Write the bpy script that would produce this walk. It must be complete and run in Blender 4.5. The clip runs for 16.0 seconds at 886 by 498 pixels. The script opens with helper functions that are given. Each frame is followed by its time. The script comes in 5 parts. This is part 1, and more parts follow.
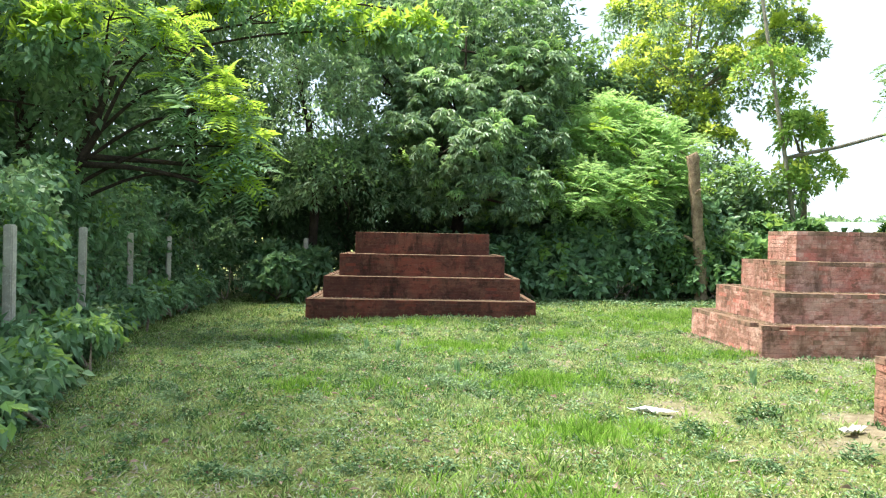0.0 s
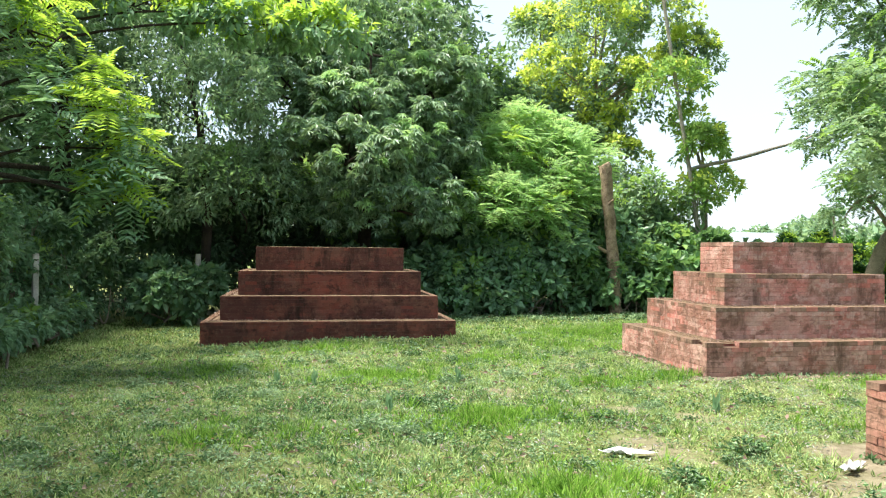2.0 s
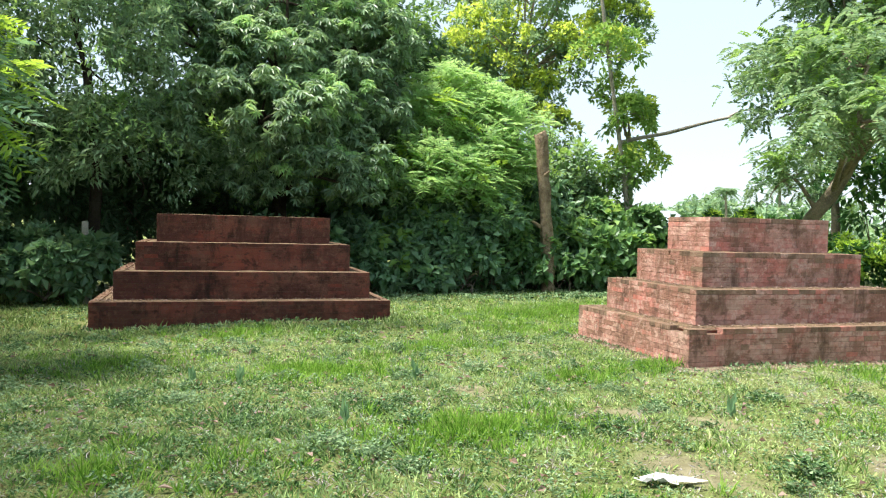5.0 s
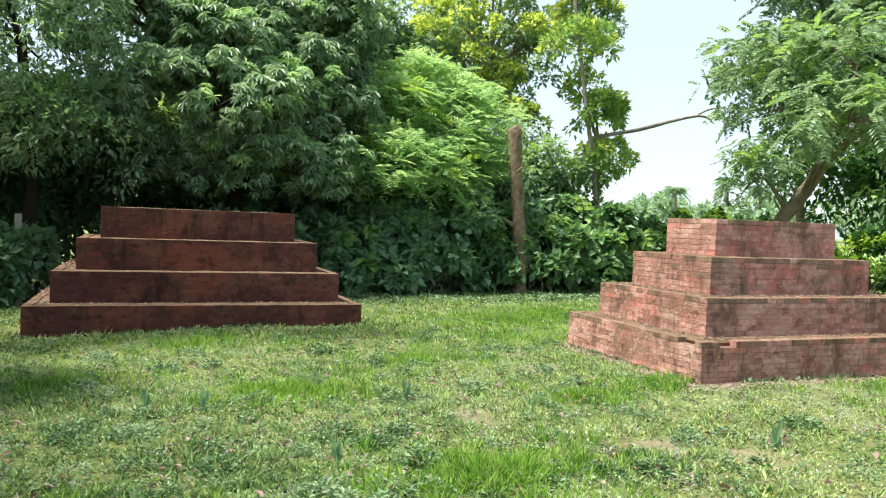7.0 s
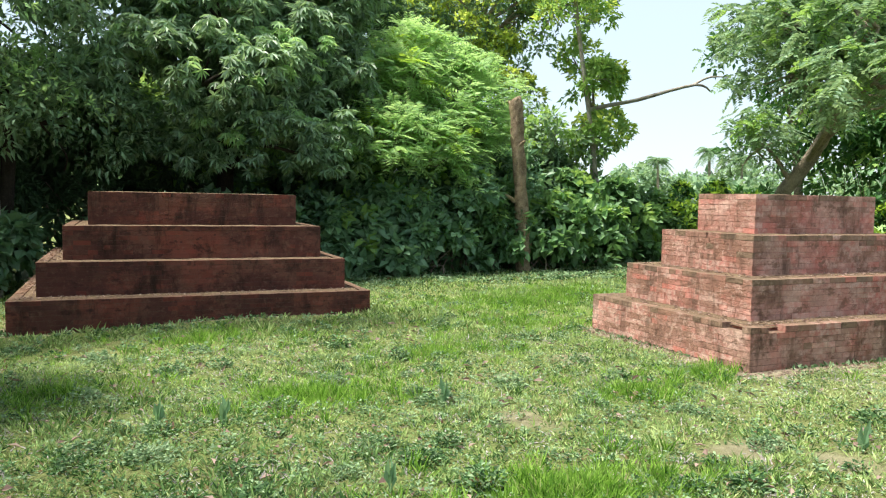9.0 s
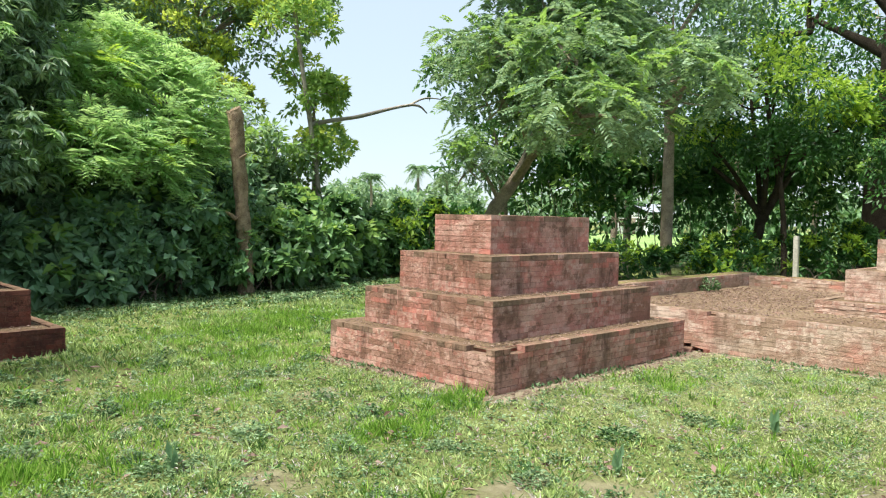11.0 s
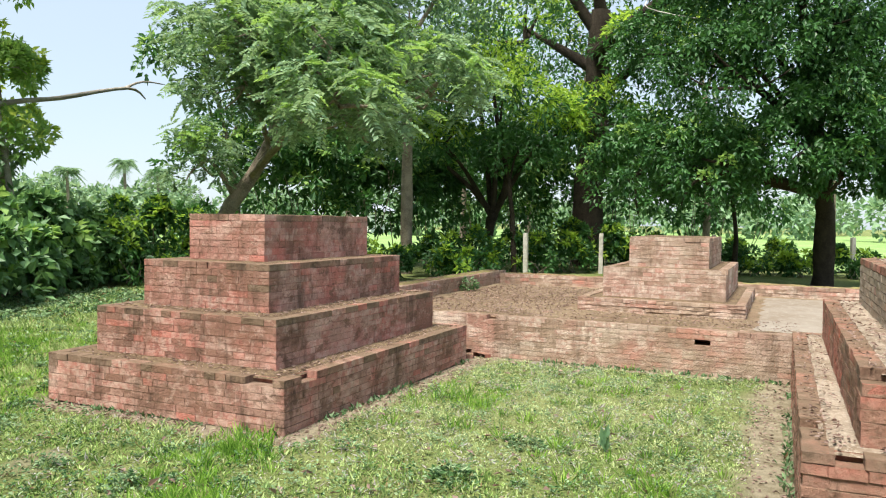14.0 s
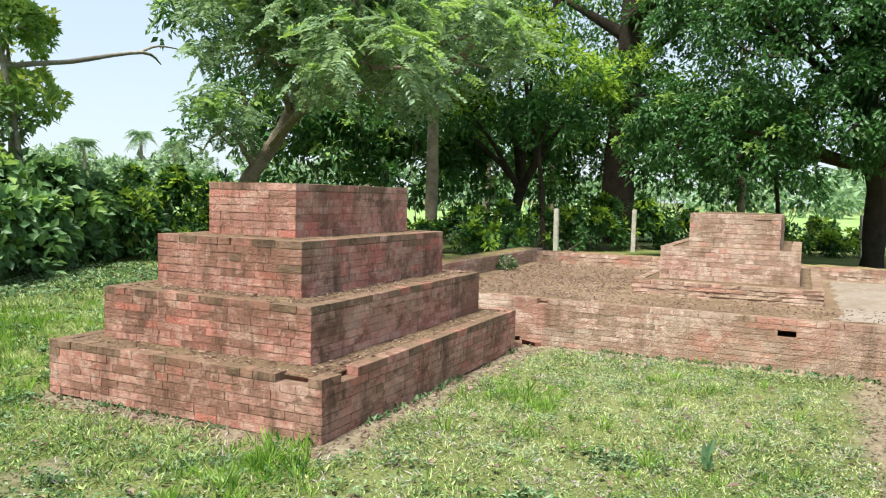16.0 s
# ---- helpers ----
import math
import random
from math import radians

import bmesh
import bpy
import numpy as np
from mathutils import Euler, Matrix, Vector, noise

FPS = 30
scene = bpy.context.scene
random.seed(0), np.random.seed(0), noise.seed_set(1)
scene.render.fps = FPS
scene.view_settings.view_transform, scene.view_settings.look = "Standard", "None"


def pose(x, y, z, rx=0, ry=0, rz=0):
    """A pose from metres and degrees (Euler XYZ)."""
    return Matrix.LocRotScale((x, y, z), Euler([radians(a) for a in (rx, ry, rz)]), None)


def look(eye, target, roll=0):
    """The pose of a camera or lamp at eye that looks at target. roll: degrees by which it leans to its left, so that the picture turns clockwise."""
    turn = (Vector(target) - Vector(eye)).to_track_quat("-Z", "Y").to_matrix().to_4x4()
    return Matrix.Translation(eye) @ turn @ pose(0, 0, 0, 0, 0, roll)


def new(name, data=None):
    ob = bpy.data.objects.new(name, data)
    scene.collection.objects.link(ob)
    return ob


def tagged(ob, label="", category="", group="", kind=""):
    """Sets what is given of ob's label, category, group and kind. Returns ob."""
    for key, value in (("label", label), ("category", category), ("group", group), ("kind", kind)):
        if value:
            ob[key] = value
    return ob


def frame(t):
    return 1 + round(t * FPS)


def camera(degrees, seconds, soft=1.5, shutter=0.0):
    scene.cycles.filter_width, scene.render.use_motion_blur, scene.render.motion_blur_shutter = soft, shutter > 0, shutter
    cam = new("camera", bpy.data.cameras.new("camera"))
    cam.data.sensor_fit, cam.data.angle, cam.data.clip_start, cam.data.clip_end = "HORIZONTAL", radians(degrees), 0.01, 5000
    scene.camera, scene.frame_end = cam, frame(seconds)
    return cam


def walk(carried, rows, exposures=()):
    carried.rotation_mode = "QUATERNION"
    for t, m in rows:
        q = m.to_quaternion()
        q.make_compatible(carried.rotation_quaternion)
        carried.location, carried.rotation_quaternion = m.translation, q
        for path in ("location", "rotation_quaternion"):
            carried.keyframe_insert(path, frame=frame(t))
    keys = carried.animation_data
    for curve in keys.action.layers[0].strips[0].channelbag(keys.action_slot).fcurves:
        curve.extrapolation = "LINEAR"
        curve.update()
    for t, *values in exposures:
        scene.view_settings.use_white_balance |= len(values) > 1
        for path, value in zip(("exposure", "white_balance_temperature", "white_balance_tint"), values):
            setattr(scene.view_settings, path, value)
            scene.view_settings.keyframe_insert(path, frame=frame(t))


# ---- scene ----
cam = camera(61.0, 16.0, 1.15)
PATH = [
    (0, (-0.107, 0.051, 1.458), (-0.049, 2.05, 1.428), 1.1),
    (0.5, (-0.126, 0.276, 1.456), (-0.049, 2.274, 1.457), 0.8),
    (1, (-0.209, 0.548, 1.451), (-0.053, 2.542, 1.467), 1.2),
    (1.5, (-0.334, 0.843, 1.499), (-0.07, 2.825, 1.509), 0.6),
    (2, (-0.394, 1.152, 1.481), (-0.055, 3.123, 1.488), 0.5),
    (2.5, (-0.444, 1.451, 1.474), (-0.055, 3.413, 1.498), 0.9),
    (3, (-0.548, 1.747, 1.452), (-0.136, 3.704, 1.469), 1.6),
    (3.5, (-0.625, 1.944, 1.443), (-0.113, 3.877, 1.434), 1.4),
    (3.7, (-0.639, 2.012, 1.429), (-0.13, 3.946, 1.395), 1.4),
    (5.8, (-0.698, 3.088, 1.454), (-0.059, 4.982, 1.387), 1.4),
    (6, (-0.719, 3.184, 1.447), (-0.111, 5.088, 1.369), 1.3),
    (6.5, (-0.689, 3.469, 1.491), (-0.089, 5.375, 1.401), 1.4),
    (7, (-0.771, 3.64, 1.48), (-0.045, 5.502, 1.412), 2.1),
    (7.5, (-0.869, 3.836, 1.456), (-0.034, 5.652, 1.39), 2.2),
    (8, (-0.946, 4.039, 1.433), (-0.134, 5.863, 1.323), 1.8),
    (8.2, (-0.96, 4.128, 1.455), (-0.221, 5.982, 1.328), 1.6),
    (10.3, (-0.97, 4.722, 1.578), (0.164, 6.362, 1.422), 0.1),
    (10.5, (-0.946, 4.817, 1.548), (0.289, 6.384, 1.408), 0.4),
    (11, (-0.814, 5.027, 1.609), (0.585, 6.455, 1.525), 1.2),
    (11.5, (-0.692, 5.223, 1.624), (0.874, 6.467, 1.605), 1.7),
    (12, (-0.646, 5.459, 1.626), (1.05, 6.518, 1.58), 2.0),
    (12.5, (-0.622, 5.615, 1.632), (1.164, 6.513, 1.579), 1.3),
    (13, (-0.518, 5.78, 1.618), (1.312, 6.585, 1.561), 1.6),
    (13.5, (-0.388, 5.947, 1.627), (1.462, 6.706, 1.579), 1.3),
    (14, (-0.273, 6.186, 1.611), (1.547, 7.011, 1.537), 0.9),
    (14.5, (-0.173, 6.395, 1.611), (1.628, 7.258, 1.501), -0.5),
    (15, (0.024, 6.588, 1.591), (1.823, 7.454, 1.467), -1.0),
    (15.5, (0.255, 6.72, 1.61), (2.056, 7.581, 1.496), 0.1),
    (16, (0.421, 6.869, 1.577), (2.222, 7.727, 1.436), 1.4),
]
walk(cam, [(t, look(eye, target, roll)) for t, eye, target, roll in PATH],
     [(0, 2.18), (1.5, 2.08), (3.5, 1.96), (8.0, 1.84), (10.5, 1.70), (12.0, 1.58), (16.0, 1.58)])

# ---------------------------------------------------------------- light
SUN_FROM = Vector((-0.38, 0.06, 0.92)).normalized()
world = bpy.data.worlds.new("world")
scene.world = world
world.use_nodes = True
wn = world.node_tree
sky = wn.nodes.new("ShaderNodeTexSky")
sky.sky_type = "NISHITA"
sky.sun_disc = False
sky.sun_elevation = math.asin(SUN_FROM.z)
sky.sun_rotation = math.atan2(SUN_FROM.x, SUN_FROM.y)
sky.air_density, sky.dust_density, sky.ozone_density = 1.0, 0.9, 1.0
wn.nodes["Background"].inputs["Strength"].default_value = 0.132
veil = wn.nodes.new("ShaderNodeMix")
veil.data_type = "RGBA"
veil.inputs[0].default_value = 0.85
veil.inputs[7].default_value = (1.68, 1.96, 2.22, 1)
wn.links.new(sky.outputs["Color"], veil.inputs[6])
wn.links.new(veil.outputs[2], wn.nodes["Background"].inputs["Color"])
sun = new("sun", bpy.data.lights.new("sun", "SUN"))
sun.data.energy, sun.data.angle, sun.data.color = 3.25, radians(16), (1.0, 0.94, 0.84)
sun.matrix_world = look(SUN_FROM * 60, (0, 0, 0))

# ---------------------------------------------------------------- materials


def material(name):
    mat = bpy.data.materials.new(name)
    mat.use_nodes = True
    nt = mat.node_tree
    return mat, nt, nt.nodes["Principled BSDF"]


def node(nt, kind, **inputs):
    n = nt.nodes.new(kind)
    for key, value in inputs.items():
        n.inputs[key.replace("_", " ")].default_value = value
    return n


def noise_tex(nt, vector, scale, detail=4.0, rough=0.6, stretch=None):
    if stretch:
        mp = nt.nodes.new("ShaderNodeMapping")
        mp.inputs["Scale"].default_value = stretch
        nt.links.new(vector, mp.inputs["Vector"])
        vector = mp.outputs["Vector"]
    n = node(nt, "ShaderNodeTexNoise", Scale=scale, Detail=detail, Roughness=rough)
    nt.links.new(vector, n.inputs["Vector"])
    return n.outputs["Fac"]


def ramp(nt, fac, lo, hi, a=0.0, b=1.0):
    n = node(nt, "ShaderNodeMapRange", From_Min=lo, From_Max=hi, To_Min=a, To_Max=b)
    nt.links.new(fac, n.inputs["Value"])
    return n.outputs["Result"]


def mix(nt, fac, a, b):
    n = nt.nodes.new("ShaderNodeMix")
    n.data_type = "RGBA"
    for socket, value in ((n.inputs[0], fac), (n.inputs[6], a), (n.inputs[7], b)):
        if isinstance(value, bpy.types.NodeSocket):
            nt.links.new(value, socket)
        else:
            socket.default_value = (*value, 1) if isinstance(value, tuple) else value
    return n.outputs[2]


def times(nt, a, b):
    n = nt.nodes.new("ShaderNodeMath")
    n.operation = "MULTIPLY"
    for socket, value in zip(n.inputs, (a, b)):
        if isinstance(value, bpy.types.NodeSocket):
            nt.links.new(value, socket)
        else:
            socket.default_value = value
    return n.outputs[0]


def bump(nt, bsdf, height, strength, distance):
    b = node(nt, "ShaderNodeBump", Strength=strength, Distance=distance)
    nt.links.new(height, b.inputs["Height"])
    nt.links.new(b.outputs["Normal"], bsdf.inputs["Normal"])


def brick_material(name, clay, pale, stain, dark, chalk, soot, shade=1.0):
    """Old fired brick: each piece its own tone, dark lichen streaks and pale lime washed over many pieces."""
    mat, nt, bsdf = material(name)
    at = nt.nodes.new("ShaderNodeNewGeometry").outputs["Position"]
    own = nt.nodes.new("ShaderNodeObjectInfo").outputs["Random"]
    isle = nt.nodes.new("ShaderNodeNewGeometry").outputs["Random Per Island"]
    tone = nt.nodes.new("ShaderNodeMath")
    tone.operation = "FRACT"
    both = nt.nodes.new("ShaderNodeMath")
    both.operation = "ADD"
    nt.links.new(own, both.inputs[0])
    nt.links.new(isle, both.inputs[1])
    nt.links.new(both.outputs[0], tone.inputs[0])
    earthy = tuple(0.45 * p + 0.3 * q + 0.25 * r for p, q, r in zip(pale, clay, stain))
    c = mix(nt, ramp(nt, noise_tex(nt, at, 1.7, 5, 0.6), 0.42, 0.60), clay, earthy)
    c = mix(nt, times(nt, ramp(nt, noise_tex(nt, at, 1.3, 6, 0.62, (1.0, 1.0, 1.7)), 0.50, 0.62), chalk), c, pale)
    dim = nt.nodes.new("ShaderNodeMix")
    dim.data_type, dim.blend_type = "RGBA", "MULTIPLY"
    dim.inputs[0].default_value = 1.0
    nt.links.new(c, dim.inputs[6])
    nt.links.new(mix(nt, tone.outputs[0], (0.86 * shade, 0.84 * shade, 0.82 * shade), (1.12 * shade, 1.11 * shade, 1.10 * shade)), dim.inputs[7])
    c = mix(nt, times(nt, ramp(nt, noise_tex(nt, at, 0.85, 9, 0.66, (1.1, 1.1, 1.25)), 0.44, 0.555), dark), dim.outputs[2], soot)
    c = mix(nt, ramp(nt, noise_tex(nt, at, 11.0, 6, 0.72), 0.54, 0.64, 0.0, 0.42), c, pale)
    c = mix(nt, times(nt, ramp(nt, noise_tex(nt, at, 2.4, 6, 0.66, (1.0, 1.0, 1.8)), 0.56, 0.66), 0.7 * chalk), c, pale)
    c = mix(nt, times(nt, ramp(nt, noise_tex(nt, at, 2.1, 9, 0.74, (1.5, 1.5, 0.9)), 0.53, 0.67), dark), c, stain)
    c = mix(nt, ramp(nt, noise_tex(nt, at, 40.0, 6, 0.75), 0.54, 0.70, 0.0, 0.42), c, stain)
    c = mix(nt, times(nt, ramp(nt, noise_tex(nt, at, 5.5, 8, 0.7, (1.0, 1.0, 1.5)), 0.55, 0.62), 0.85 * dark), c, tuple(0.5 * p + 0.5 * q for p, q in zip(soot, stain)))
    c = mix(nt, times(nt, times(nt, ramp(nt, tone.outputs[0], 0.42, 0.48), ramp(nt, noise_tex(nt, at, 1.25, 5, 0.6), 0.49, 0.57)), 0.75 * chalk), c, mix(nt, ramp(nt, noise_tex(nt, at, 16.0, 6, 0.7), 0.4, 0.6), pale, clay))
    c = mix(nt, times(nt, ramp(nt, tone.outputs[0], 0.80, 0.84), ramp(nt, noise_tex(nt, at, 1.5, 4), 0.46, 0.6, 0.0, 0.55)), c, (clay[0] * 1.15, clay[1] * 0.85, clay[2] * 0.8))
    c = mix(nt, times(nt, ramp(nt, noise_tex(nt, at, 1.0, 7, 0.7, (3.6, 3.6, 0.7)), 0.54, 0.68), 0.9 * dark), c, stain)
    flat = nt.nodes.new("ShaderNodeSeparateXYZ")
    nt.links.new(nt.nodes.new("ShaderNodeNewGeometry").outputs["True Normal"], flat.inputs[0])
    lying = times(nt, ramp(nt, flat.outputs["Z"], 0.6, 0.9), ramp(nt, noise_tex(nt, at, 9.0, 5, 0.7), 0.3, 0.62, 0.35, 0.95))
    c = mix(nt, lying, c, (0.15, 0.105, 0.068))
    nt.links.new(c, bsdf.inputs["Base Color"])
    bsdf.inputs["Roughness"].default_value = 0.92
    bsdf.inputs["Specular IOR Level"].default_value = 0.2
    bump(nt, bsdf, noise_tex(nt, at, 45.0, 8, 0.75), 0.9, 0.02)
    return mat


KINDS = {"old_brick": ((0.51, 0.20, 0.163), (0.70, 0.50, 0.42), (0.085, 0.055, 0.038), 0.9, 0.75, (0.275, 0.15, 0.11)),
         "red_brick": ((0.45, 0.17, 0.13), (0.52, 0.33, 0.25), (0.08, 0.052, 0.036), 0.9, 0.35, (0.26, 0.165, 0.115)),
         # Darker copy: tree shade put into the clay; near-black stains are its own.
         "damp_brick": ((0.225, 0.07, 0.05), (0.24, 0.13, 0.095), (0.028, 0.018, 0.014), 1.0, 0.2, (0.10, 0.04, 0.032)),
         "lichened_brick": ((0.32, 0.175, 0.13), (0.44, 0.32, 0.24), (0.075, 0.05, 0.036), 0.95, 0.45, (0.19, 0.13, 0.088)),
         "plastered_brick": ((0.40, 0.31, 0.24), (0.50, 0.44, 0.36), (0.20, 0.17, 0.13), 0.5, 1.0, (0.28, 0.22, 0.16)),
         "limewashed_brick": ((0.43, 0.24, 0.19), (0.66, 0.55, 0.46), (0.15, 0.10, 0.068), 0.75, 1.0, (0.33, 0.235, 0.165))}
BRICK, BRICK_RED, BRICK_SHADED, BRICK_CREST, BRICK_LIME, BRICK_PALE = (brick_material(key, *tones) for key, tones in KINDS.items())
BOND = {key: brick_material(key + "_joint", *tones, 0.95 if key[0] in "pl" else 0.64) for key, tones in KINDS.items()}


def rough_material(name, a, b, c, scale, relief, depth=0.02, rough=0.95):
    mat, nt, bsdf = material(name)
    at = nt.nodes.new("ShaderNodeNewGeometry").outputs["Position"]
    col = mix(nt, ramp(nt, noise_tex(nt, at, scale), 0.38, 0.62), a, b)
    col = mix(nt, ramp(nt, noise_tex(nt, at, scale * 9, 5, 0.7), 0.5, 0.7), col, c)
    nt.links.new(col, bsdf.inputs["Base Color"])
    bsdf.inputs["Roughness"].default_value = rough
    bsdf.inputs["Specular IOR Level"].default_value = 0.15
    bump(nt, bsdf, noise_tex(nt, at, scale * 12, 6, 0.7), relief, depth)
    return mat


LEDGE = rough_material("ledge_earth", (0.135, 0.095, 0.06), (0.085, 0.055, 0.038), (0.27, 0.21, 0.12), 3.5, 0.8)
RUBBLE = rough_material("lime_rubble", (0.33, 0.27, 0.21), (0.20, 0.15, 0.105), (0.46, 0.40, 0.33), 4.0, 0.9)
DIRT = rough_material("platform_earth", (0.145, 0.10, 0.065), (0.215, 0.16, 0.105), (0.085, 0.07, 0.038), 0.9, 0.8)
SLAB = rough_material("worn_concrete", (0.235, 0.205, 0.17), (0.18, 0.145, 0.11), (0.27, 0.24, 0.20), 1.0, 0.3)
MOSS = rough_material("mossy_top", (0.20, 0.18, 0.07), (0.16, 0.10, 0.065), (0.28, 0.26, 0.11), 2.5, 0.8)
POST = rough_material("weathered_concrete", (0.52, 0.50, 0.45), (0.36, 0.34, 0.30), (0.60, 0.58, 0.52), 4.0, 0.4)
BARK = rough_material("grey_bark", (0.34, 0.285, 0.22), (0.20, 0.165, 0.125), (0.44, 0.38, 0.30), 4.0, 1.0, 0.04)
BARK_DARK = rough_material("dark_bark", (0.06, 0.048, 0.036), (0.035, 0.028, 0.022), (0.09, 0.07, 0.05), 4.0, 1.0, 0.05)
DEADWOOD = rough_material("stripped_wood", (0.46, 0.345, 0.23), (0.23, 0.16, 0.105), (0.62, 0.52, 0.39), 9.0, 1.0, 0.06)
POLE = rough_material("pale_bark", (0.36, 0.33, 0.28), (0.24, 0.21, 0.17), (0.44, 0.41, 0.35), 5.0, 0.8, 0.03)
PAPER = rough_material("crumpled_plastic", (0.55, 0.55, 0.53), (0.38, 0.39, 0.37), (0.62, 0.62, 0.60), 6.0, 0.5, 0.01, 0.6)
WALLWHITE = rough_material("white_render", (0.72, 0.73, 0.72), (0.60, 0.62, 0.62), (0.76, 0.77, 0.76), 0.6, 0.2)
TIN = rough_material("grey_tin", (0.30, 0.34, 0.38), (0.24, 0.27, 0.30), (0.34, 0.38, 0.42), 0.7, 0.2, 0.01, 0.9)


def leaf_material(name, dark, light, through_light=0.45, gloss=0.35):
    """A leaf: every blade its own green, light passing through it."""
    mat, nt, bsdf = material(name)
    isle = nt.nodes.new("ShaderNodeNewGeometry").outputs["Random Per Island"]
    at = nt.nodes.new("ShaderNodeNewGeometry").outputs["Position"]
    dark, light = (dark[0], dark[1], dark[2] * 1.5), (light[0], light[1], light[2] * 1.5)
    c = mix(nt, ramp(nt, isle, 0.25, 1.0), dark, light)
    c = mix(nt, ramp(nt, noise_tex(nt, at, 1.1, 3), 0.4, 0.65, 0.0, 0.45), c, light)
    nt.links.new(c, bsdf.inputs["Base Color"])
    bsdf.inputs["Roughness"].default_value = 0.5
    bsdf.inputs["Specular IOR Level"].default_value = gloss
    thin = nt.nodes.new("ShaderNodeBsdfTranslucent")
    warm = mix(nt, 0.5, c, (light[0] * 1.25, light[1] * 1.1, light[2] * 0.7))
    nt.links.new(warm, thin.inputs["Color"])
    both = nt.nodes.new("ShaderNodeMixShader")
    both.inputs[0].default_value = through_light
    nt.links.new(bsdf.outputs[0], both.inputs[1])
    nt.links.new(thin.outputs[0], both.inputs[2])
    nt.links.new(both.outputs[0], nt.nodes["Material Output"].inputs["Surface"])
    return mat


LEAF_DARK = leaf_material("dark_leaf", (0.05, 0.115, 0.04), (0.14, 0.25, 0.085), 0.45)
LEAF_TIP = leaf_material("young_leaf", (0.32, 0.47, 0.05), (0.58, 0.70, 0.11), 0.55)
LEAF_FEATHER = leaf_material("feather_leaf", (0.15, 0.31, 0.05), (0.32, 0.50, 0.10), 0.5)
LEAF_MANGO = leaf_material("glossy_lance_leaf", (0.06, 0.135, 0.045), (0.28, 0.44, 0.16), 0.42, 0.9)
LEAF_GLOSS = leaf_material("glossy_shrub_leaf", (0.04, 0.115, 0.03), (0.20, 0.38, 0.10), 0.38, 0.75)
LEAF_PALE = leaf_material("pale_feather_leaf", (0.22, 0.42, 0.11), (0.42, 0.63, 0.19), 0.55)
# Sunlight put into the leaf colour, for fronds and patches meant as lit.
LEAF_BRIGHT = leaf_material("bright_feather_leaf", (0.22, 0.40, 0.035), (0.38, 0.56, 0.06), 0.6)
LEAF_SHRUB = leaf_material("shrub_leaf", (0.075, 0.175, 0.062), (0.27, 0.46, 0.17), 0.4, 0.6)
LEAF_RAIN = leaf_material("grey_green_leaf", (0.065, 0.145, 0.05), (0.32, 0.48, 0.19), 0.42)
LEAF_BIG = leaf_material("broad_leaf", (0.02, 0.078, 0.015), (0.068, 0.19, 0.03), 0.34, 0.5)


def turf_material(name, tones, through_light=0.35):
    """Grass blades: each its own tone out of four, drifting in hand-wide tufts."""
    mat, nt, bsdf = material(name)
    isle = nt.nodes.new("ShaderNodeNewGeometry").outputs["Random Per Island"]
    at = nt.nodes.new("ShaderNodeNewGeometry").outputs["Position"]
    tones = [(r, g, b * 1.08) for r, g, b in tones]
    c = mix(nt, ramp(nt, isle, 0.1, 0.45), tones[0], tones[1])
    c = mix(nt, ramp(nt, isle, 0.5, 0.85), c, tones[2])
    c = mix(nt, ramp(nt, isle, 0.93, 0.95), c, tones[3])
    c = mix(nt, ramp(nt, noise_tex(nt, at, 13.0, 4, 0.65), 0.52, 0.66, 0.0, 0.65), c, tones[0])
    c = mix(nt, ramp(nt, noise_tex(nt, at, 4.2, 5, 0.7), 0.53, 0.62, 0.0, 0.6), c, tones[0])
    c = mix(nt, ramp(nt, noise_tex(nt, at, 3.1, 5, 0.7, (1.3, 1.0, 1.0)), 0.60, 0.68, 0.0, 0.5), c, tones[3])
    c = mix(nt, ramp(nt, noise_tex(nt, at, 1.6, 4, 0.65, (1.0, 1.3, 1.0)), 0.48, 0.66, 0.0, 0.6), c, tones[2])
    nt.links.new(c, bsdf.inputs["Base Color"])
    bsdf.inputs["Roughness"].default_value = 0.6
    bsdf.inputs["Specular IOR Level"].default_value = 0.2
    thin = nt.nodes.new("ShaderNodeBsdfTranslucent")
    nt.links.new(c, thin.inputs["Color"])
    both = nt.nodes.new("ShaderNodeMixShader")
    both.inputs[0].default_value = through_light
    nt.links.new(bsdf.outputs[0], both.inputs[1])
    nt.links.new(thin.outputs[0], both.inputs[2])
    nt.links.new(both.outputs[0], nt.nodes["Material Output"].inputs["Surface"])
    return mat


GRASS = turf_material("grass_blade", ((0.07, 0.15, 0.03), (0.30, 0.44, 0.11), (0.56, 0.66, 0.29), (0.38, 0.28, 0.14)))
GRASS_DRY = turf_material("dry_mown_grass", ((0.12, 0.19, 0.05), (0.40, 0.52, 0.17), (0.66, 0.72, 0.38), (0.46, 0.37, 0.22)))
GRASS_GREEN = turf_material("weedy_green_grass", ((0.045, 0.115, 0.03), (0.17, 0.31, 0.085), (0.38, 0.52, 0.2), (0.26, 0.21, 0.10)))
GRASS_LUSH = turf_material("lush_grass", ((0.09, 0.22, 0.025), (0.23, 0.43, 0.05), (0.40, 0.60, 0.12), (0.42, 0.44, 0.18)), 0.45)
WEED = turf_material("weed_leaf", ((0.035, 0.085, 0.028), (0.10, 0.21, 0.065), (0.34, 0.47, 0.25), (0.20, 0.13, 0.06)))
STRAW = leaf_material("dry_clipping", (0.29, 0.26, 0.16), (0.50, 0.48, 0.32), 0.2, 0.2)
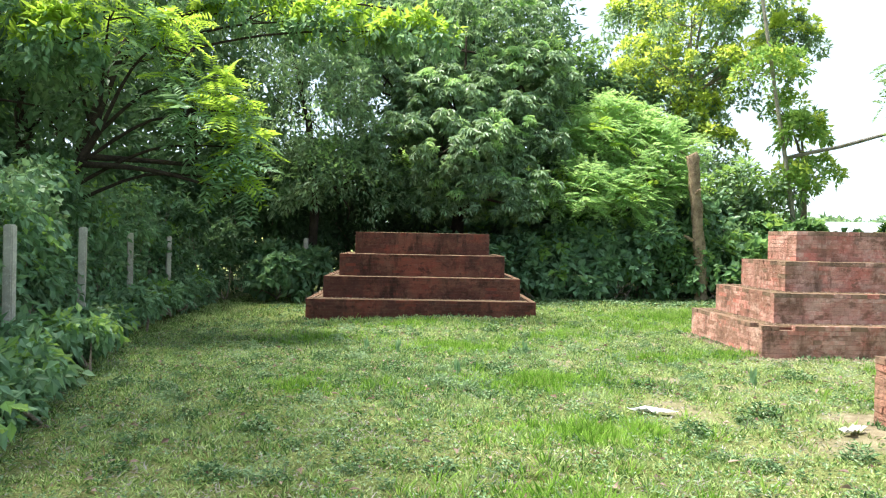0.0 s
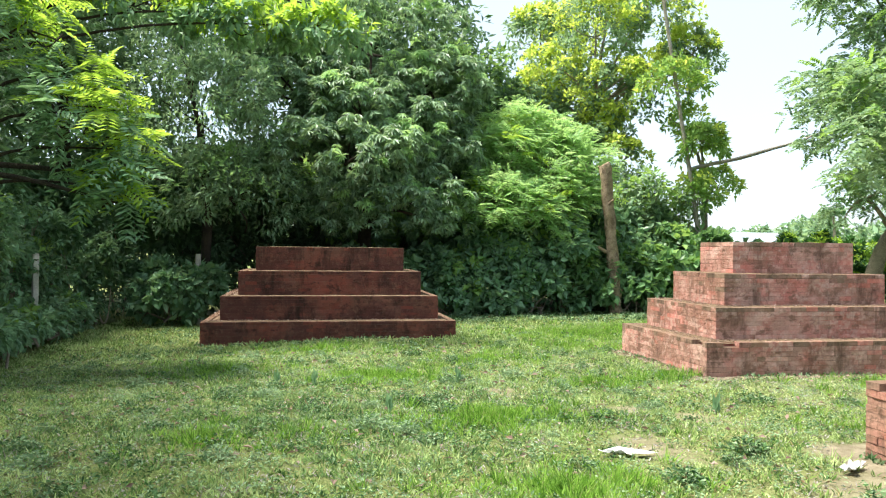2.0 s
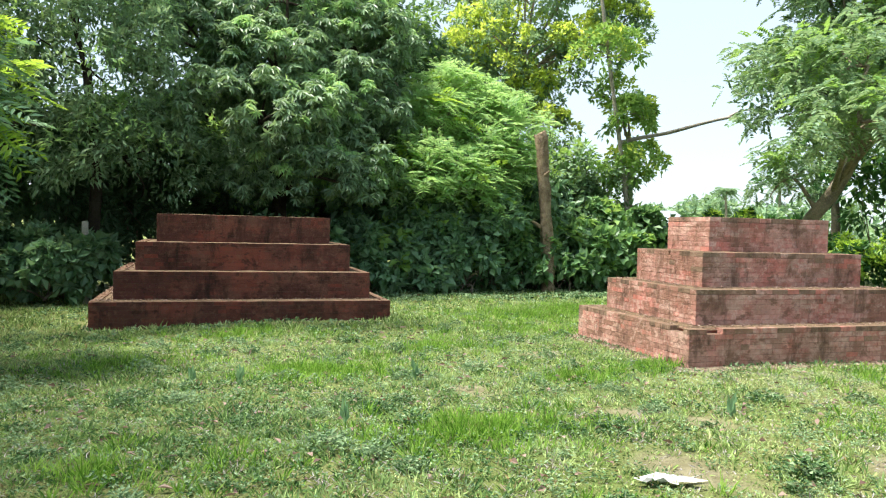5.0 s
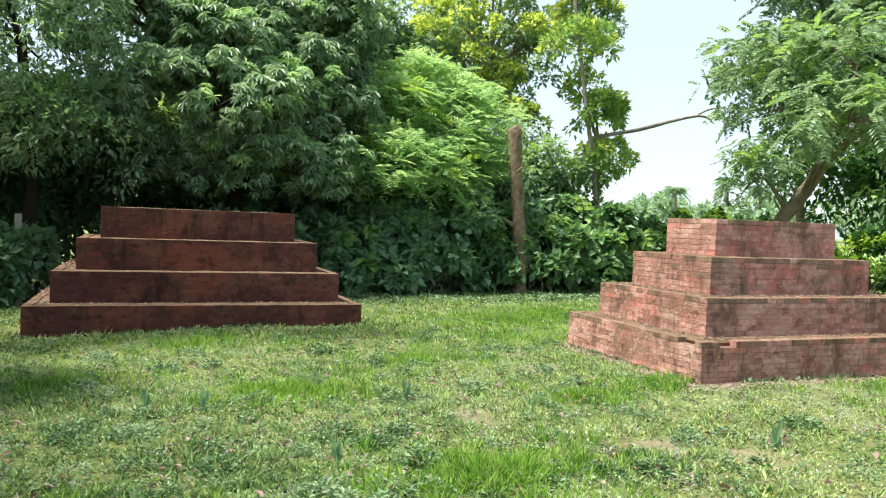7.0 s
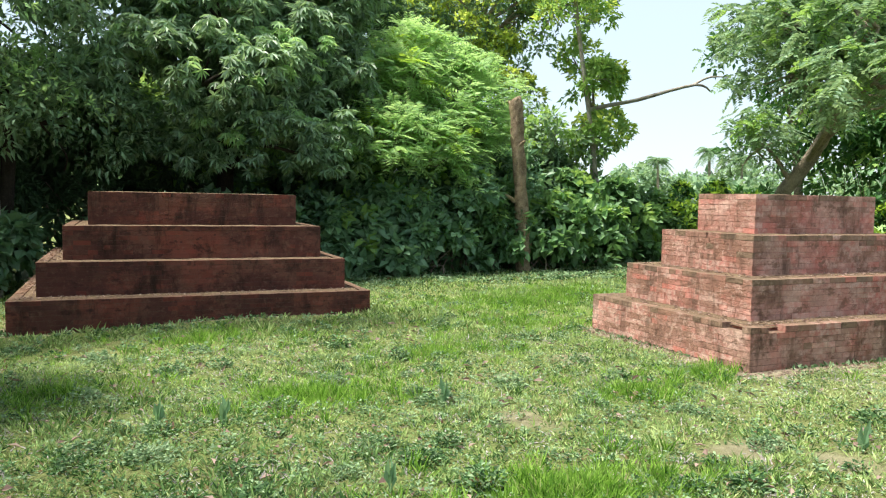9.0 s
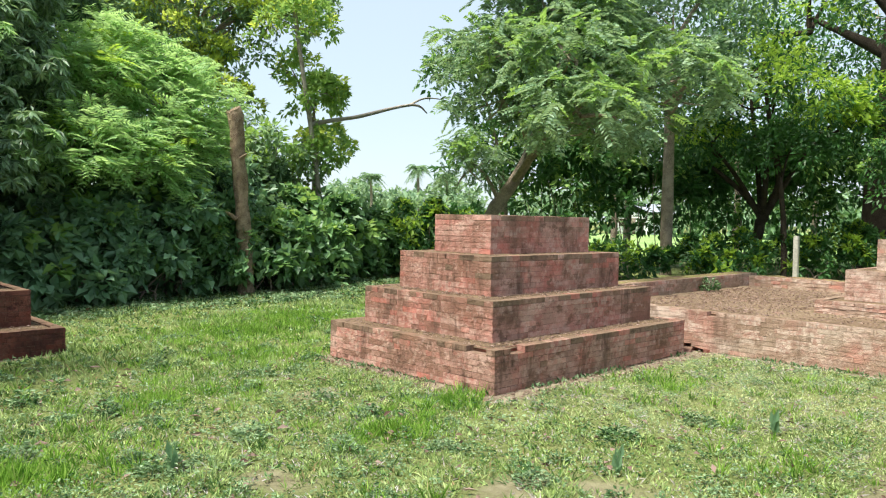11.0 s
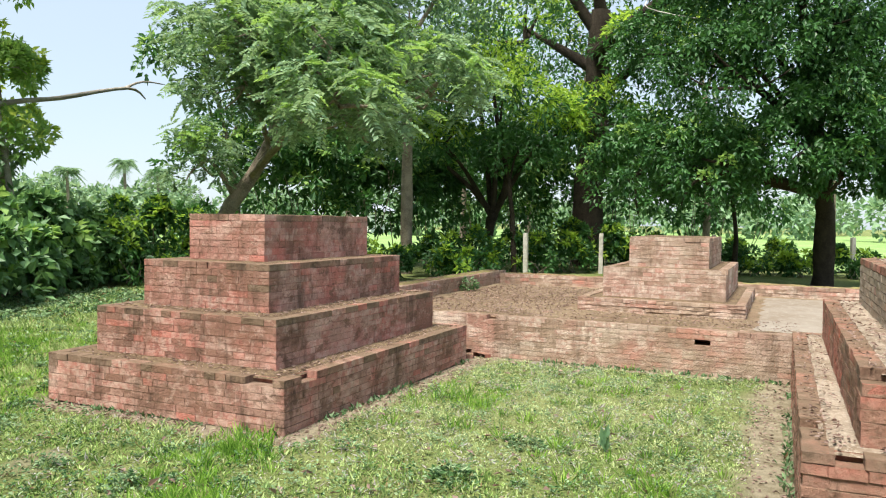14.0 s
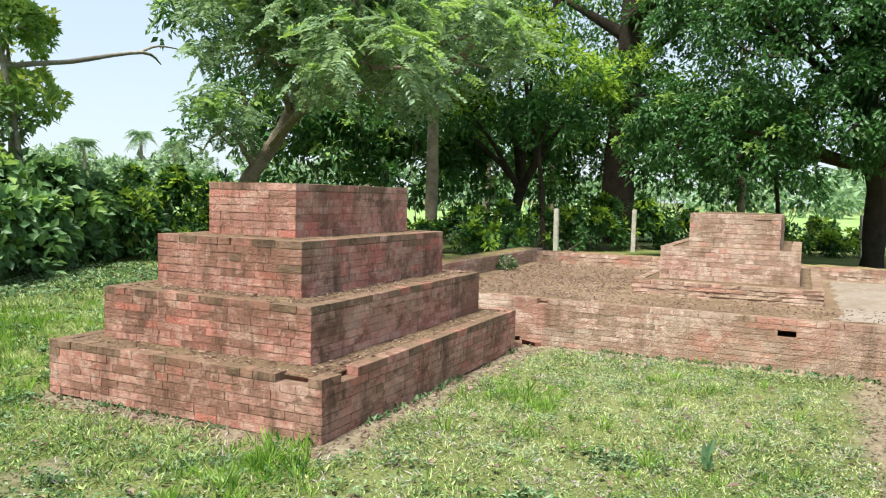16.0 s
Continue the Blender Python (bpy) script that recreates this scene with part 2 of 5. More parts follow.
FALLEN = leaf_material("fallen_leaf", (0.11, 0.065, 0.035), (0.34, 0.25, 0.14), 0.15, 0.2)

GROUND, gt, gb = material("lawn_soil")
gat = gt.nodes.new("ShaderNodeNewGeometry").outputs["Position"]
gattr = gt.nodes.new("ShaderNodeAttribute")
gattr.attribute_name = "soil"
lawn = mix(gt, ramp(gt, noise_tex(gt, gat, 0.55, 6), 0.40, 0.62), (0.13, 0.18, 0.05), (0.21, 0.235, 0.09))
lawn = mix(gt, ramp(gt, noise_tex(gt, gat, 38.0, 6, 0.75), 0.48, 0.66), lawn, (0.05, 0.055, 0.022))
lawn = mix(gt, ramp(gt, noise_tex(gt, gat, 90.0, 4, 0.7), 0.56, 0.70, 0.0, 0.7), lawn, (0.45, 0.42, 0.24))
bare = mix(gt, ramp(gt, noise_tex(gt, gat, 5.0, 6, 0.7), 0.4, 0.65), (0.31, 0.27, 0.19), (0.16, 0.135, 0.085))
gfac = ramp(gt, gattr.outputs["Fac"], 0.25, 0.75)
gt.links.new(mix(gt, gfac, lawn, bare), gb.inputs["Base Color"])
gb.inputs["Roughness"].default_value = 0.97
gb.inputs["Specular IOR Level"].default_value = 0.1
bump(gt, gb, noise_tex(gt, gat, 45.0, 8, 0.75), 0.9, 0.03)

# ---------------------------------------------------------------- mesh helpers
rng = np.random.default_rng(7)


def mesh_of(name, verts, faces, mats, index=None):
    me = bpy.data.meshes.new(name)
    verts = np.asarray(verts, dtype=np.float32)
    faces = np.asarray(faces, dtype=np.int32)
    me.vertices.add(len(verts))
    me.vertices.foreach_set("co", verts.ravel())
    k = faces.shape[1]
    me.loops.add(faces.size)
    me.loops.foreach_set("vertex_index", faces.ravel())
    me.polygons.add(len(faces))
    me.polygons.foreach_set("loop_start", np.arange(len(faces), dtype=np.int32) * k)
    for m in mats:
        me.materials.append(m)
    if index is not None:
        me.polygons.foreach_set("material_index", np.asarray(index, dtype=np.int32))
    me.polygons.foreach_set("use_smooth", np.zeros(len(faces), dtype=bool))
    me.update(calc_edges=True)
    return me


def hold(ob, parent):
    ob.parent = parent
    return ob


def part(name, data, parent, label=""):
    ob = new(name, data)
    hold(ob, parent)
    if label:
        ob["label"] = label
    return ob


def bm_mesh(name, bm, mat):
    me = bpy.data.meshes.new(name)
    bm.to_mesh(me)
    bm.free()
    me.materials.append(mat)
    return me


def thing(name, label, category, group="", at=(0, 0, 0), kind=""):
    ob = new(name)
    ob.location = at
    ob.empty_display_size = 0.2
    return tagged(ob, label, category, group, kind)


# ---------------------------------------------------------------- ground
def height(x, y):
    dip = np.clip((0.8 - x) / 3.0, 0, 1) * np.clip((y - 10.5) / 3.2, 0, 1)
    return -0.11 * dip * dip * (3 - 2 * dip) + 0.012 * np.sin(1.7 * x + 0.6 * y) * np.sin(1.1 * y - 0.4 * x) - 0.004


SOLIDS = [(4.27, 7.76, 9.51, 12.02), (-2.22, 2.05, 13.98, 17.1), (3.62, 8.04, 3.5, 6.08), (8.12, 13.8, 4.9, 11.6)]


def gap_to(x, y, box):
    x0, x1, y0, y1 = box
    return np.hypot(np.maximum(np.maximum(x0 - x, x - x1), 0), np.maximum(np.maximum(y0 - y, y - y1), 0))


def soil_at(x, y):
    s = np.zeros_like(x)
    wob = 0.10 * np.sin(5.1 * x + 1.3 * y) + 0.08 * np.sin(7.3 * y - 2.1 * x)
    for box, reach in zip(SOLIDS, (0.20, 0.04, 0.34, 0.09)):
        s = np.maximum(s, np.clip(1.35 - gap_to(x, y, box) / (reach + 0.5 * wob + 0.05), 0, 1))
    for cx, cy, r in ((2.1, 6.5, 0.5), (3.2, 5.6, 0.7), (8.1, 9.4, 0.5), (2.6, 7.9, 0.45), (2.95, 7.5, 0.4), (1.6, 8.9, 0.35), (3.1, 10.6, 0.4)):
        s = np.maximum(s, np.clip(1.0 - np.hypot(x - cx, y - cy) / (r * (1 + 3 * wob)), 0, 0.62))
    return s


def spread(near0, near1, step, far):
    core = np.arange(near0, near1 + step / 2, step)
    out = np.geomspace(step * 2, far, 26)
    return np.concatenate([near0 - out[::-1], core, near1 + out])


gx, gy = spread(-6, 15, 0.12, 700), spread(1, 21, 0.12, 700)
GX, GY = np.meshgrid(gx, gy)
verts = np.stack([GX.ravel(), GY.ravel(), height(GX, GY).ravel()], 1)
far_mask = (np.abs(GX) > 60) | (np.abs(GY) > 60)
verts[far_mask.ravel(), 2] = -0.02
nx = len(gx)
ii = (np.arange(len(gy) - 1)[:, None] * nx + np.arange(nx - 1)[None, :]).ravel()
gme = mesh_of("ground", verts, np.stack([ii, ii + 1, ii + 1 + nx, ii + nx], 1), [GROUND])
att = gme.attributes.new("soil", "FLOAT", "POINT")
att.data.foreach_set("value", soil_at(GX, GY).ravel().astype(np.float32))
tagged(new("ground", gme), "mown weedy lawn with bare earth patches", "ground", kind="structure")

# ---------------------------------------------------------------- brickwork
COURSE, LONG, JOINT, DEEP = 0.0585, 0.225, 0.0042, 0.115
brick_rng = random.Random(3)


def brick_points(wear, seed):
    """One brick 1 long, 1 high, 1 deep: worn, uneven front edges. The front looks to -y."""
    r = random.Random(seed)
    j = lambda a: r.uniform(-a, a)
    cx, cz, cy = 0.008, 0.028, 0.02
    ring = []
    for y, ix, iz, w in ((0.0, 0.0, 0.0, 0.0), (-1 + cy, 0.0, 0.0, 0.012 * wear), (-1.0, cx, cz, 0.03 * wear)):
        for sx, sz in ((-1, 0), (1, 0), (1, 1), (-1, 1)):
            ring.append((sx * (0.5 - ix) + j(w) * 0.5, y + j(w) * 1.2, sz * (1 - 2 * iz) + iz + j(w)))
    return ring


BRICK_FACES = [(0 + k, (1 + k) % 4, 4 + (1 + k) % 4, 4 + k) for k in range(4)] + \
              [(4 + k, 4 + (1 + k) % 4, 8 + (1 + k) % 4, 8 + k) for k in range(4)] + [(8, 9, 10, 11)]
BRICK_KIT = {}


def brick_mesh(mat, wear, v):
    key = (mat.name, wear, v)
    if key not in BRICK_KIT:
        BRICK_KIT[key] = mesh_of("brick", brick_points(wear, v * 17 + int(wear * 10)), BRICK_FACES, [mat])
    return BRICK_KIT[key]


def rows_of_bricks(x0, x1, y0, y1, z0, z1, faces, wear, gaps):
    """Yields the pose and size of every brick in the outer skin of a box."""
    n = max(1, round((z1 - z0) / COURSE))
    ch = (z1 - z0) / n
    gap = JOINT * (0.5 + 0.5 * min(1.0, wear))
    runs = {"s": ((x0, y0), (1, 0), x1 - x0, 0), "n": ((x1, y1), (-1, 0), x1 - x0, 180),
            "w": ((x0, y1), (0, -1), y1 - y0, 270), "e": ((x1, y0), (0, 1), y1 - y0, 90)}
    for face in faces:
        (px, py), (dx, dy), total, turn = runs[face]
        for c in range(n):
            u = 0.0
            half = c % 2 == (1 if face in "sn" else 0)
            first = True
            while u < total - 0.01:
                length = LONG * (0.5 if (first and half) else brick_rng.choice((1, 1, 0.5, 0.5, 0.75, 0.92))) * brick_rng.uniform(0.93, 1.07)
                first = False
                if total - (u + length) < 0.07:
                    length = total - u
                skip = False
                for f, a, b, cs in gaps:
                    if f == face and c in cs:
                        if a <= u + 1e-6 < b:
                            skip, length = True, min(b, total) - u
                        elif u < a < u + length:
                            length = a - u
                mid = u + length / 2
                drop = brick_rng.random() < 0.006 * wear and c > 0
                if not skip:
                    push = brick_rng.uniform(-0.0010, 0.0008) * wear * wear - (0.012 if drop else 0)
                    jx, jy = px + dx * mid, py + dy * mid
                    ox, oy = (math.sin(radians(turn)), -math.cos(radians(turn)))
                    m = pose(jx + ox * (push - DEEP + 0.0), jy + oy * (push - DEEP), z0 + c * ch + JOINT / 2, 0, 0,
                             turn + brick_rng.uniform(-0.12, 0.12) * wear)
                    yield m, (max(length - gap * brick_rng.uniform(0.5, 1.6), 0.01), DEEP, ch - gap * brick_rng.uniform(0.4, 1.5)), face, c == n - 1
                u += length


def box_mesh(name, boxes, mat, jitter=0.0):
    v, f = [], []
    for x0, x1, y0, y1, z0, z1 in boxes:
        k = len(v)
        v += [(x, y, z) for z in (z0, z1) for x, y in ((x0, y0), (x1, y0), (x1, y1), (x0, y1))]
        f += [(k, k + 3, k + 2, k + 1), (k + 4, k + 5, k + 6, k + 7)] + [(k + q, k + (q + 1) % 4, k + 4 + (q + 1) % 4, k + 4 + q) for q in range(4)]
    return mesh_of(name, v, f, [mat])


def bed_mesh(name, x0, x1, y0, y1, z, rise, mat, step=0.06):
    """An uneven sheet of earth with a thin skirt, for the tops of the tiers."""
    xs, ys = np.linspace(x0, x1, max(3, int((x1 - x0) / step))), np.linspace(y0, y1, max(3, int((y1 - y0) / step)))
    X, Y = np.meshgrid(xs, ys)
    Z = z + rise * (0.4 + 0.35 * np.sin(9.1 * X + 2 * np.sin(5 * Y)) * np.sin(8.3 * Y + 1.3 * X) + 0.45 * rng.random(X.shape))
    Z[0, :] = Z[-1, :] = Z[:, 0] = Z[:, -1] = z - 0.02
    k = len(xs)
    i = (np.arange(len(ys) - 1)[:, None] * k + np.arange(k - 1)[None, :]).ravel()
    return mesh_of(name, np.stack([X.ravel(), Y.ravel(), Z.ravel()], 1), np.stack([i, i + 1, i + 1 + k, i + k], 1), [mat])


PENDING = []


def tier(owner, box, mat, faces="swne", wear=1.0, gaps=(), singly=(), top=LEDGE, inset=0.09, rise=0.012, sunk=0.0, alt=None, hole=None):
    """A brick tier: an earth core, a skin of bricks and a bed of earth on top. singly: (face, from, to) whose bricks are parts of their own."""
    x0, x1, y0, y1, z0, z1 = box
    r = 0.0026 + 0.0045 * max(0.0, wear - 0.3)
    n = max(1, round((z1 - z0) / COURSE))
    ch = (z1 - z0) / n
    low = z1 - max(ch, sunk)
    boxes = [(x0 + r, x1 - r, y0 + r, y1 - r, z0, low), (x0 + DEEP, x1 - DEEP, y0 + DEEP, y1 - DEEP, low, z1 - 0.012)]
    if sunk:
        boxes = [(x0 + r, x0 + DEEP + 0.14, y0 + r, y1 - r, low, z1 - ch), (x0 + DEEP, x0 + 0.26, y0 + r, y1 - r, z1 - ch, z1 - 0.006)]
        ha, hb, hc, hd = hole
        boxes += [(x0 + 0.26, x1 - r, y0 + r, y1 - r, z0, low), (x0 + r, x0 + 0.26, y0 + r, ha, z0, low), (x0 + r, x0 + 0.26, hb, y1 - r, z0, low), (x0 + r, x0 + 0.26, ha, hb, z0, hc), (x0 + r, x0 + 0.26, ha, hb, hd, low)]
    body = part("tier", box_mesh("tier", boxes, BOND[mat.name]), owner)
    part("ledge_earth", bed_mesh("ledge_earth", x0 + inset, x1 - inset, y0 + inset, y1 - inset, z1 - sunk - 0.006, rise, top), body, "dry earth and leaf litter on brick")
    PENDING.append((body, list(rows_of_bricks(x0, x1, y0, y1, z0, z1, faces, wear, gaps)), mat, wear, singly, alt or {}))
    return body


def lay_bricks():
    """Lays the skins: nearest faces brick by brick, the rest of each tier as one piece."""
    for body, rows, main, wear, singly, alt in PENDING:
        skins = {}
        for m, size, face, crest in rows:
            mat = main if crest else alt.get(face, main)
            if main in (BRICK, BRICK_RED) and (crest and brick_rng.random() < 0.55 or brick_rng.random() < 0.02):
                mat = BRICK_CREST
            v, f = skins.setdefault(mat.name, ([], []))
            if face in singly and body["left"] > 0:
                body["left"] -= 1
                ob = new("brick", brick_mesh(mat, wear, brick_rng.randrange(8)))
                ob.matrix_basis = m @ Matrix.Diagonal((*size, 1))
                hold(ob, body)
            else:
                k = len(v)
                for p in brick_points(wear, brick_rng.randrange(40)):
                    v.append(m @ Vector((p[0] * size[0], p[1] * size[1], p[2] * size[2])))
                f += [tuple(k + q for q in face_) for face_ in BRICK_FACES]
        for key, (v, f) in skins.items():
            if v:
                tagged(part("brick_skin", mesh_of("brick_skin", np.array(v), f, [bpy.data.materials[key]]), body), kind="stuff")


def pedestal(label, tiers, mat, budget, wear=1.0, faces="swne", gaps=None, singly="sw", top=LEDGE, alt=None):
    owner = thing("brick_pedestal", label, "pedestal", "stepped brick pedestals", (tiers[0][0], tiers[0][2], tiers[0][4]))
    base = Vector(owner.location)
    for k, box in enumerate(tiers):
        moved = (box[0] - base.x, box[1] - base.x, box[2] - base.y, box[3] - base.y, box[4] - base.z, box[5] - base.z)
        body = tier(owner, moved, mat, faces, wear if not isinstance(wear, tuple) else wear[k], (gaps or {}).get(k, ()), singly, top, alt=alt if k > 1 else None)
        body["left"] = budget[k]
    return owner


pedestal("four-stepped old red brick pedestal with a chipped corner",
         [(4.265, 7.76, 9.51, 12.02, 0.0, 0.413), (4.542, 7.435, 9.795, 11.747, 0.413, 0.815),
          (4.82, 7.152, 10.08, 11.472, 0.815, 1.226), (5.094, 6.877, 10.34, 11.195, 1.226, 1.645)],
         BRICK, (110, 80, 60, 50), (0.7, 0.62, 0.6, 0.6), gaps={0: (("w", 2.15, 2.40, (6,)), ("s", 0.0, 0.12, (6,)), ("s", 0.22, 0.42, (6,)))})
# The brick colour here already carries the shade of the trees around it.
pedestal("dark four-stepped brick pedestal, tree shade in its colour, before dense trees",
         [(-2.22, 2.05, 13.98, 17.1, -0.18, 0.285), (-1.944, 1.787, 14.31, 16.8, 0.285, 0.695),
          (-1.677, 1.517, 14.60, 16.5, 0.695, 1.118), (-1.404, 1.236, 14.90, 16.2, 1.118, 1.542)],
         BRICK_SHADED, (90, 75, 70, 65), 0.6, singly="s")
pedestal("three-stepped eroded brick pedestal standing on the low platform",
         [(9.90, 13.22, 6.60, 8.75, 0.40, 0.605), (10.19, 12.98, 6.86, 8.47, 0.605, 1.015), (10.43, 12.6, 7.10, 8.16, 1.015, 1.435)],
         BRICK_PALE, (90, 110, 90), (1.9, 0.42, 0.7),
         gaps={0: (("w", 1.0, 1.5, (0,)), ("w", 0.2, 0.4, (1,)), ("s", 0.0, 0.1, (2,))), 1: (("s", 0.0, 0.35, (6,)),), 2: (("w", 0.75, 0.95, (5,)),)})
pedestal("four-stepped red brick pedestal with a crumbling base corner",
         [(3.62, 8.04, 3.5, 6.08, 0.0, 0.56), (3.797, 7.76, 3.75, 5.828, 0.56, 0.93),
          (4.084, 7.48, 4.0, 5.55, 0.93, 1.338), (4.36, 6.95, 4.25, 5.24, 1.338, 1.765)],
         BRICK_RED, (110, 75, 60, 55), (1.3, 1.0, 0.9, 0.9), singly="nw", alt={"n": BRICK_LIME},
         gaps={0: (("n", 3.75, 3.95, (9,)), ("n", 4.3, 4.42, (7,)), ("w", 0.0, 0.12, (7,)), ("w", 0.14, 0.26, (9,)), ("w", 1.1, 1.2, (9,))), 1: (("w", 0.0, 0.12, (5,)), ("n", 3.85, 3.97, (5,)))}, top=RUBBLE)

platform = thing("brick_platform", "low pale red brick platform with an earth floor", "platform", "", (8.12, 4.9, 0.0))
body = tier(platform, (0.0, 5.68, 0.0, 6.70, 0.0, 0.50), BRICK_PALE, "wne", 0.42, (("w", 4.575, 4.735, (6,)), ("w", 0.4, 0.6, (8,)), ("w", 3.88, 3.93, (7,)), ("w", 2.2, 2.32, (8,))), "w", DIRT, 0.24, 0.02,
            sunk=0.08, hole=(1.965, 2.125, 0.333, 0.392))
body["left"] = 240
part("coping_earth", bed_mesh("coping_earth", 0.10, 0.34, 0.2, 6.5, 0.486, 0.018, LEDGE), platform, "trodden earth over the wall top")
for box in ((0.25, 5.68, 6.30, 6.70, 0.42, 0.66), (5.34, 5.68, 0.0, 6.30, 0.42, 0.62)):
    body = tier(platform, box, BRICK_PALE, "swne", 1.5, (), "s" if box[1] - box[0] > 1 else "w", MOSS, 0.05, 0.03)
    body["left"] = 25
part("floor_slab", bed_mesh("floor_slab", 0.40, 5.15, 0.55, 1.62, 0.435, 0.012, SLAB, 0.15), platform, "worn pale concrete floor strip")

# ---------------------------------------------------------------- plants
def unit(a):
    return a / np.maximum(np.linalg.norm(a, axis=-1, keepdims=True), 1e-6)


def blades(base, axis, length, width, fold=0.18):
    """Four points a leaf: foot, two sides, tip; folded along its middle."""
    n = len(base)
    side = unit(np.cross(axis, unit(rng.normal(size=(n, 3)) * 0.45 + np.array((0, 0, 1.0)))))
    up = np.cross(side, axis)
    L, W = np.asarray(length).reshape(-1, 1), np.asarray(width).reshape(-1, 1)
    mid = base + axis * L * 0.45
    v = np.stack([base, mid + side * W / 2 + up * W * fold, base + axis * L - up * L * 0.06, mid - side * W / 2 + up * W * fold], 1)
    k = np.arange(n)[:, None] * 4
    f = np.stack([np.concatenate([k, k + 1, k + 2], 1), np.concatenate([k, k + 2, k + 3], 1)], 1)
    return v.reshape(-1, 3), f.reshape(-1, 3)


def blobs(lobes, each, size):
    """Small clumps over the skin of the lobes (centre, radii)."""
    out = []
    for (c, r) in lobes:
        d = unit(rng.normal(size=(each, 3)))
        d[:, 2] = np.where(d[:, 2] < -0.55, -d[:, 2], d[:, 2])
        rr = rng.uniform(0.45, 1.08, (each, 1)) ** 0.6
        p = np.array(c) + d * np.array(r) * rr
        s = size * np.mean(r) * rng.uniform(0.6, 1.25, each)
        out.append((p, d, s))
    return tuple(np.concatenate(q) for q in zip(*out))


def crown_mesh(name, lobes, clumps, per, leaf, mats, style="leaf", tips=0.0, size=0.28, droop=0.35, dense=1.0):
    p, d, s = blobs(lobes, int(clumps * 1.5 * dense), size)
    n = len(p)
    per = int(per * (2.2 if style == "leaf" else 1.8))
    L, W = leaf[0] * 1.1, leaf[1] * 1.2
    idx = np.repeat(np.arange(n), per)
    o = unit(rng.normal(size=(len(idx), 3)) + d[idx] * 0.6 + np.array((0, 0, 0.35)))
    base = p[idx] + o * (s[idx] * rng.uniform(0.35, 1.0, len(idx)) ** 0.5)[:, None]
    axis = unit(o * 0.7 + rng.normal(size=o.shape) * 0.55 + np.array((0, 0, -droop)))
    # Upper clumps take mats[1]: young growth, and with LEAF_BRIGHT sunlit tops as colour.
    young = (rng.random(n) < tips) & (d[:, 2] > -0.1)
    mi = young[idx] & (o[:, 2] > -0.25)
    if style == "leaf":
        v, f = blades(base, axis, L * rng.uniform(0.65, 1.2, len(idx)), W * rng.uniform(0.7, 1.2, len(idx)))
        mat_i = np.repeat(mi, 2)
    elif style == "whorl":
        k = 8
        axis = unit(o * 0.55 + rng.normal(size=o.shape) * 0.3 + np.array((0, 0, 0.5)))
        spin = rng.random(len(idx)) * 6.28
        a1 = unit(np.cross(axis, np.array((0.3, 0.2, 1.0))))
        a2 = np.cross(axis, a1)
        bs, ax = [], []
        for q in range(k):
            t = spin + q * 6.28 / k
            bs.append(base)
            ax.append(unit(axis * 0.3 + a1 * np.cos(t)[:, None] + a2 * np.sin(t)[:, None] + np.array((0, 0, -droop))))
        v, f = blades(np.concatenate(bs), np.concatenate(ax), L * rng.uniform(0.7, 1.15, len(idx) * k), W * rng.uniform(0.8, 1.1, len(idx) * k))
        mat_i = np.repeat(np.tile(mi, k), 2)
    else:
        k = 7
        axis = unit(axis * np.array((1, 1, 0.55)))
        side = unit(np.cross(axis, np.array((0, 0, 1.0)) + rng.normal(size=axis.shape) * 0.25))
        Lr = L * rng.uniform(0.7, 1.2, len(idx))
        bs, ax = [], []
        for q in range(k):
            t = (q + 0.6) / k
            stem = base + axis * (Lr * t)[:, None] - np.array((0, 0, 1.0)) * (Lr * 0.28 * t * t)[:, None]
            for sgn in (-1, 1):
                bs.append(stem)
                ax.append(unit(side * sgn + axis * 0.45 + np.array((0, 0, -0.15))))
        m = 2 * k
        v, f = blades(np.concatenate(bs), np.concatenate(ax), np.tile(Lr * 0.36, m), W * rng.uniform(0.8, 1.2, len(idx) * m))
        mat_i = np.repeat(np.tile(mi, m), 2)
    return mesh_of(name, v, f, mats, mat_i.astype(np.int32) if len(mats) > 1 else None)


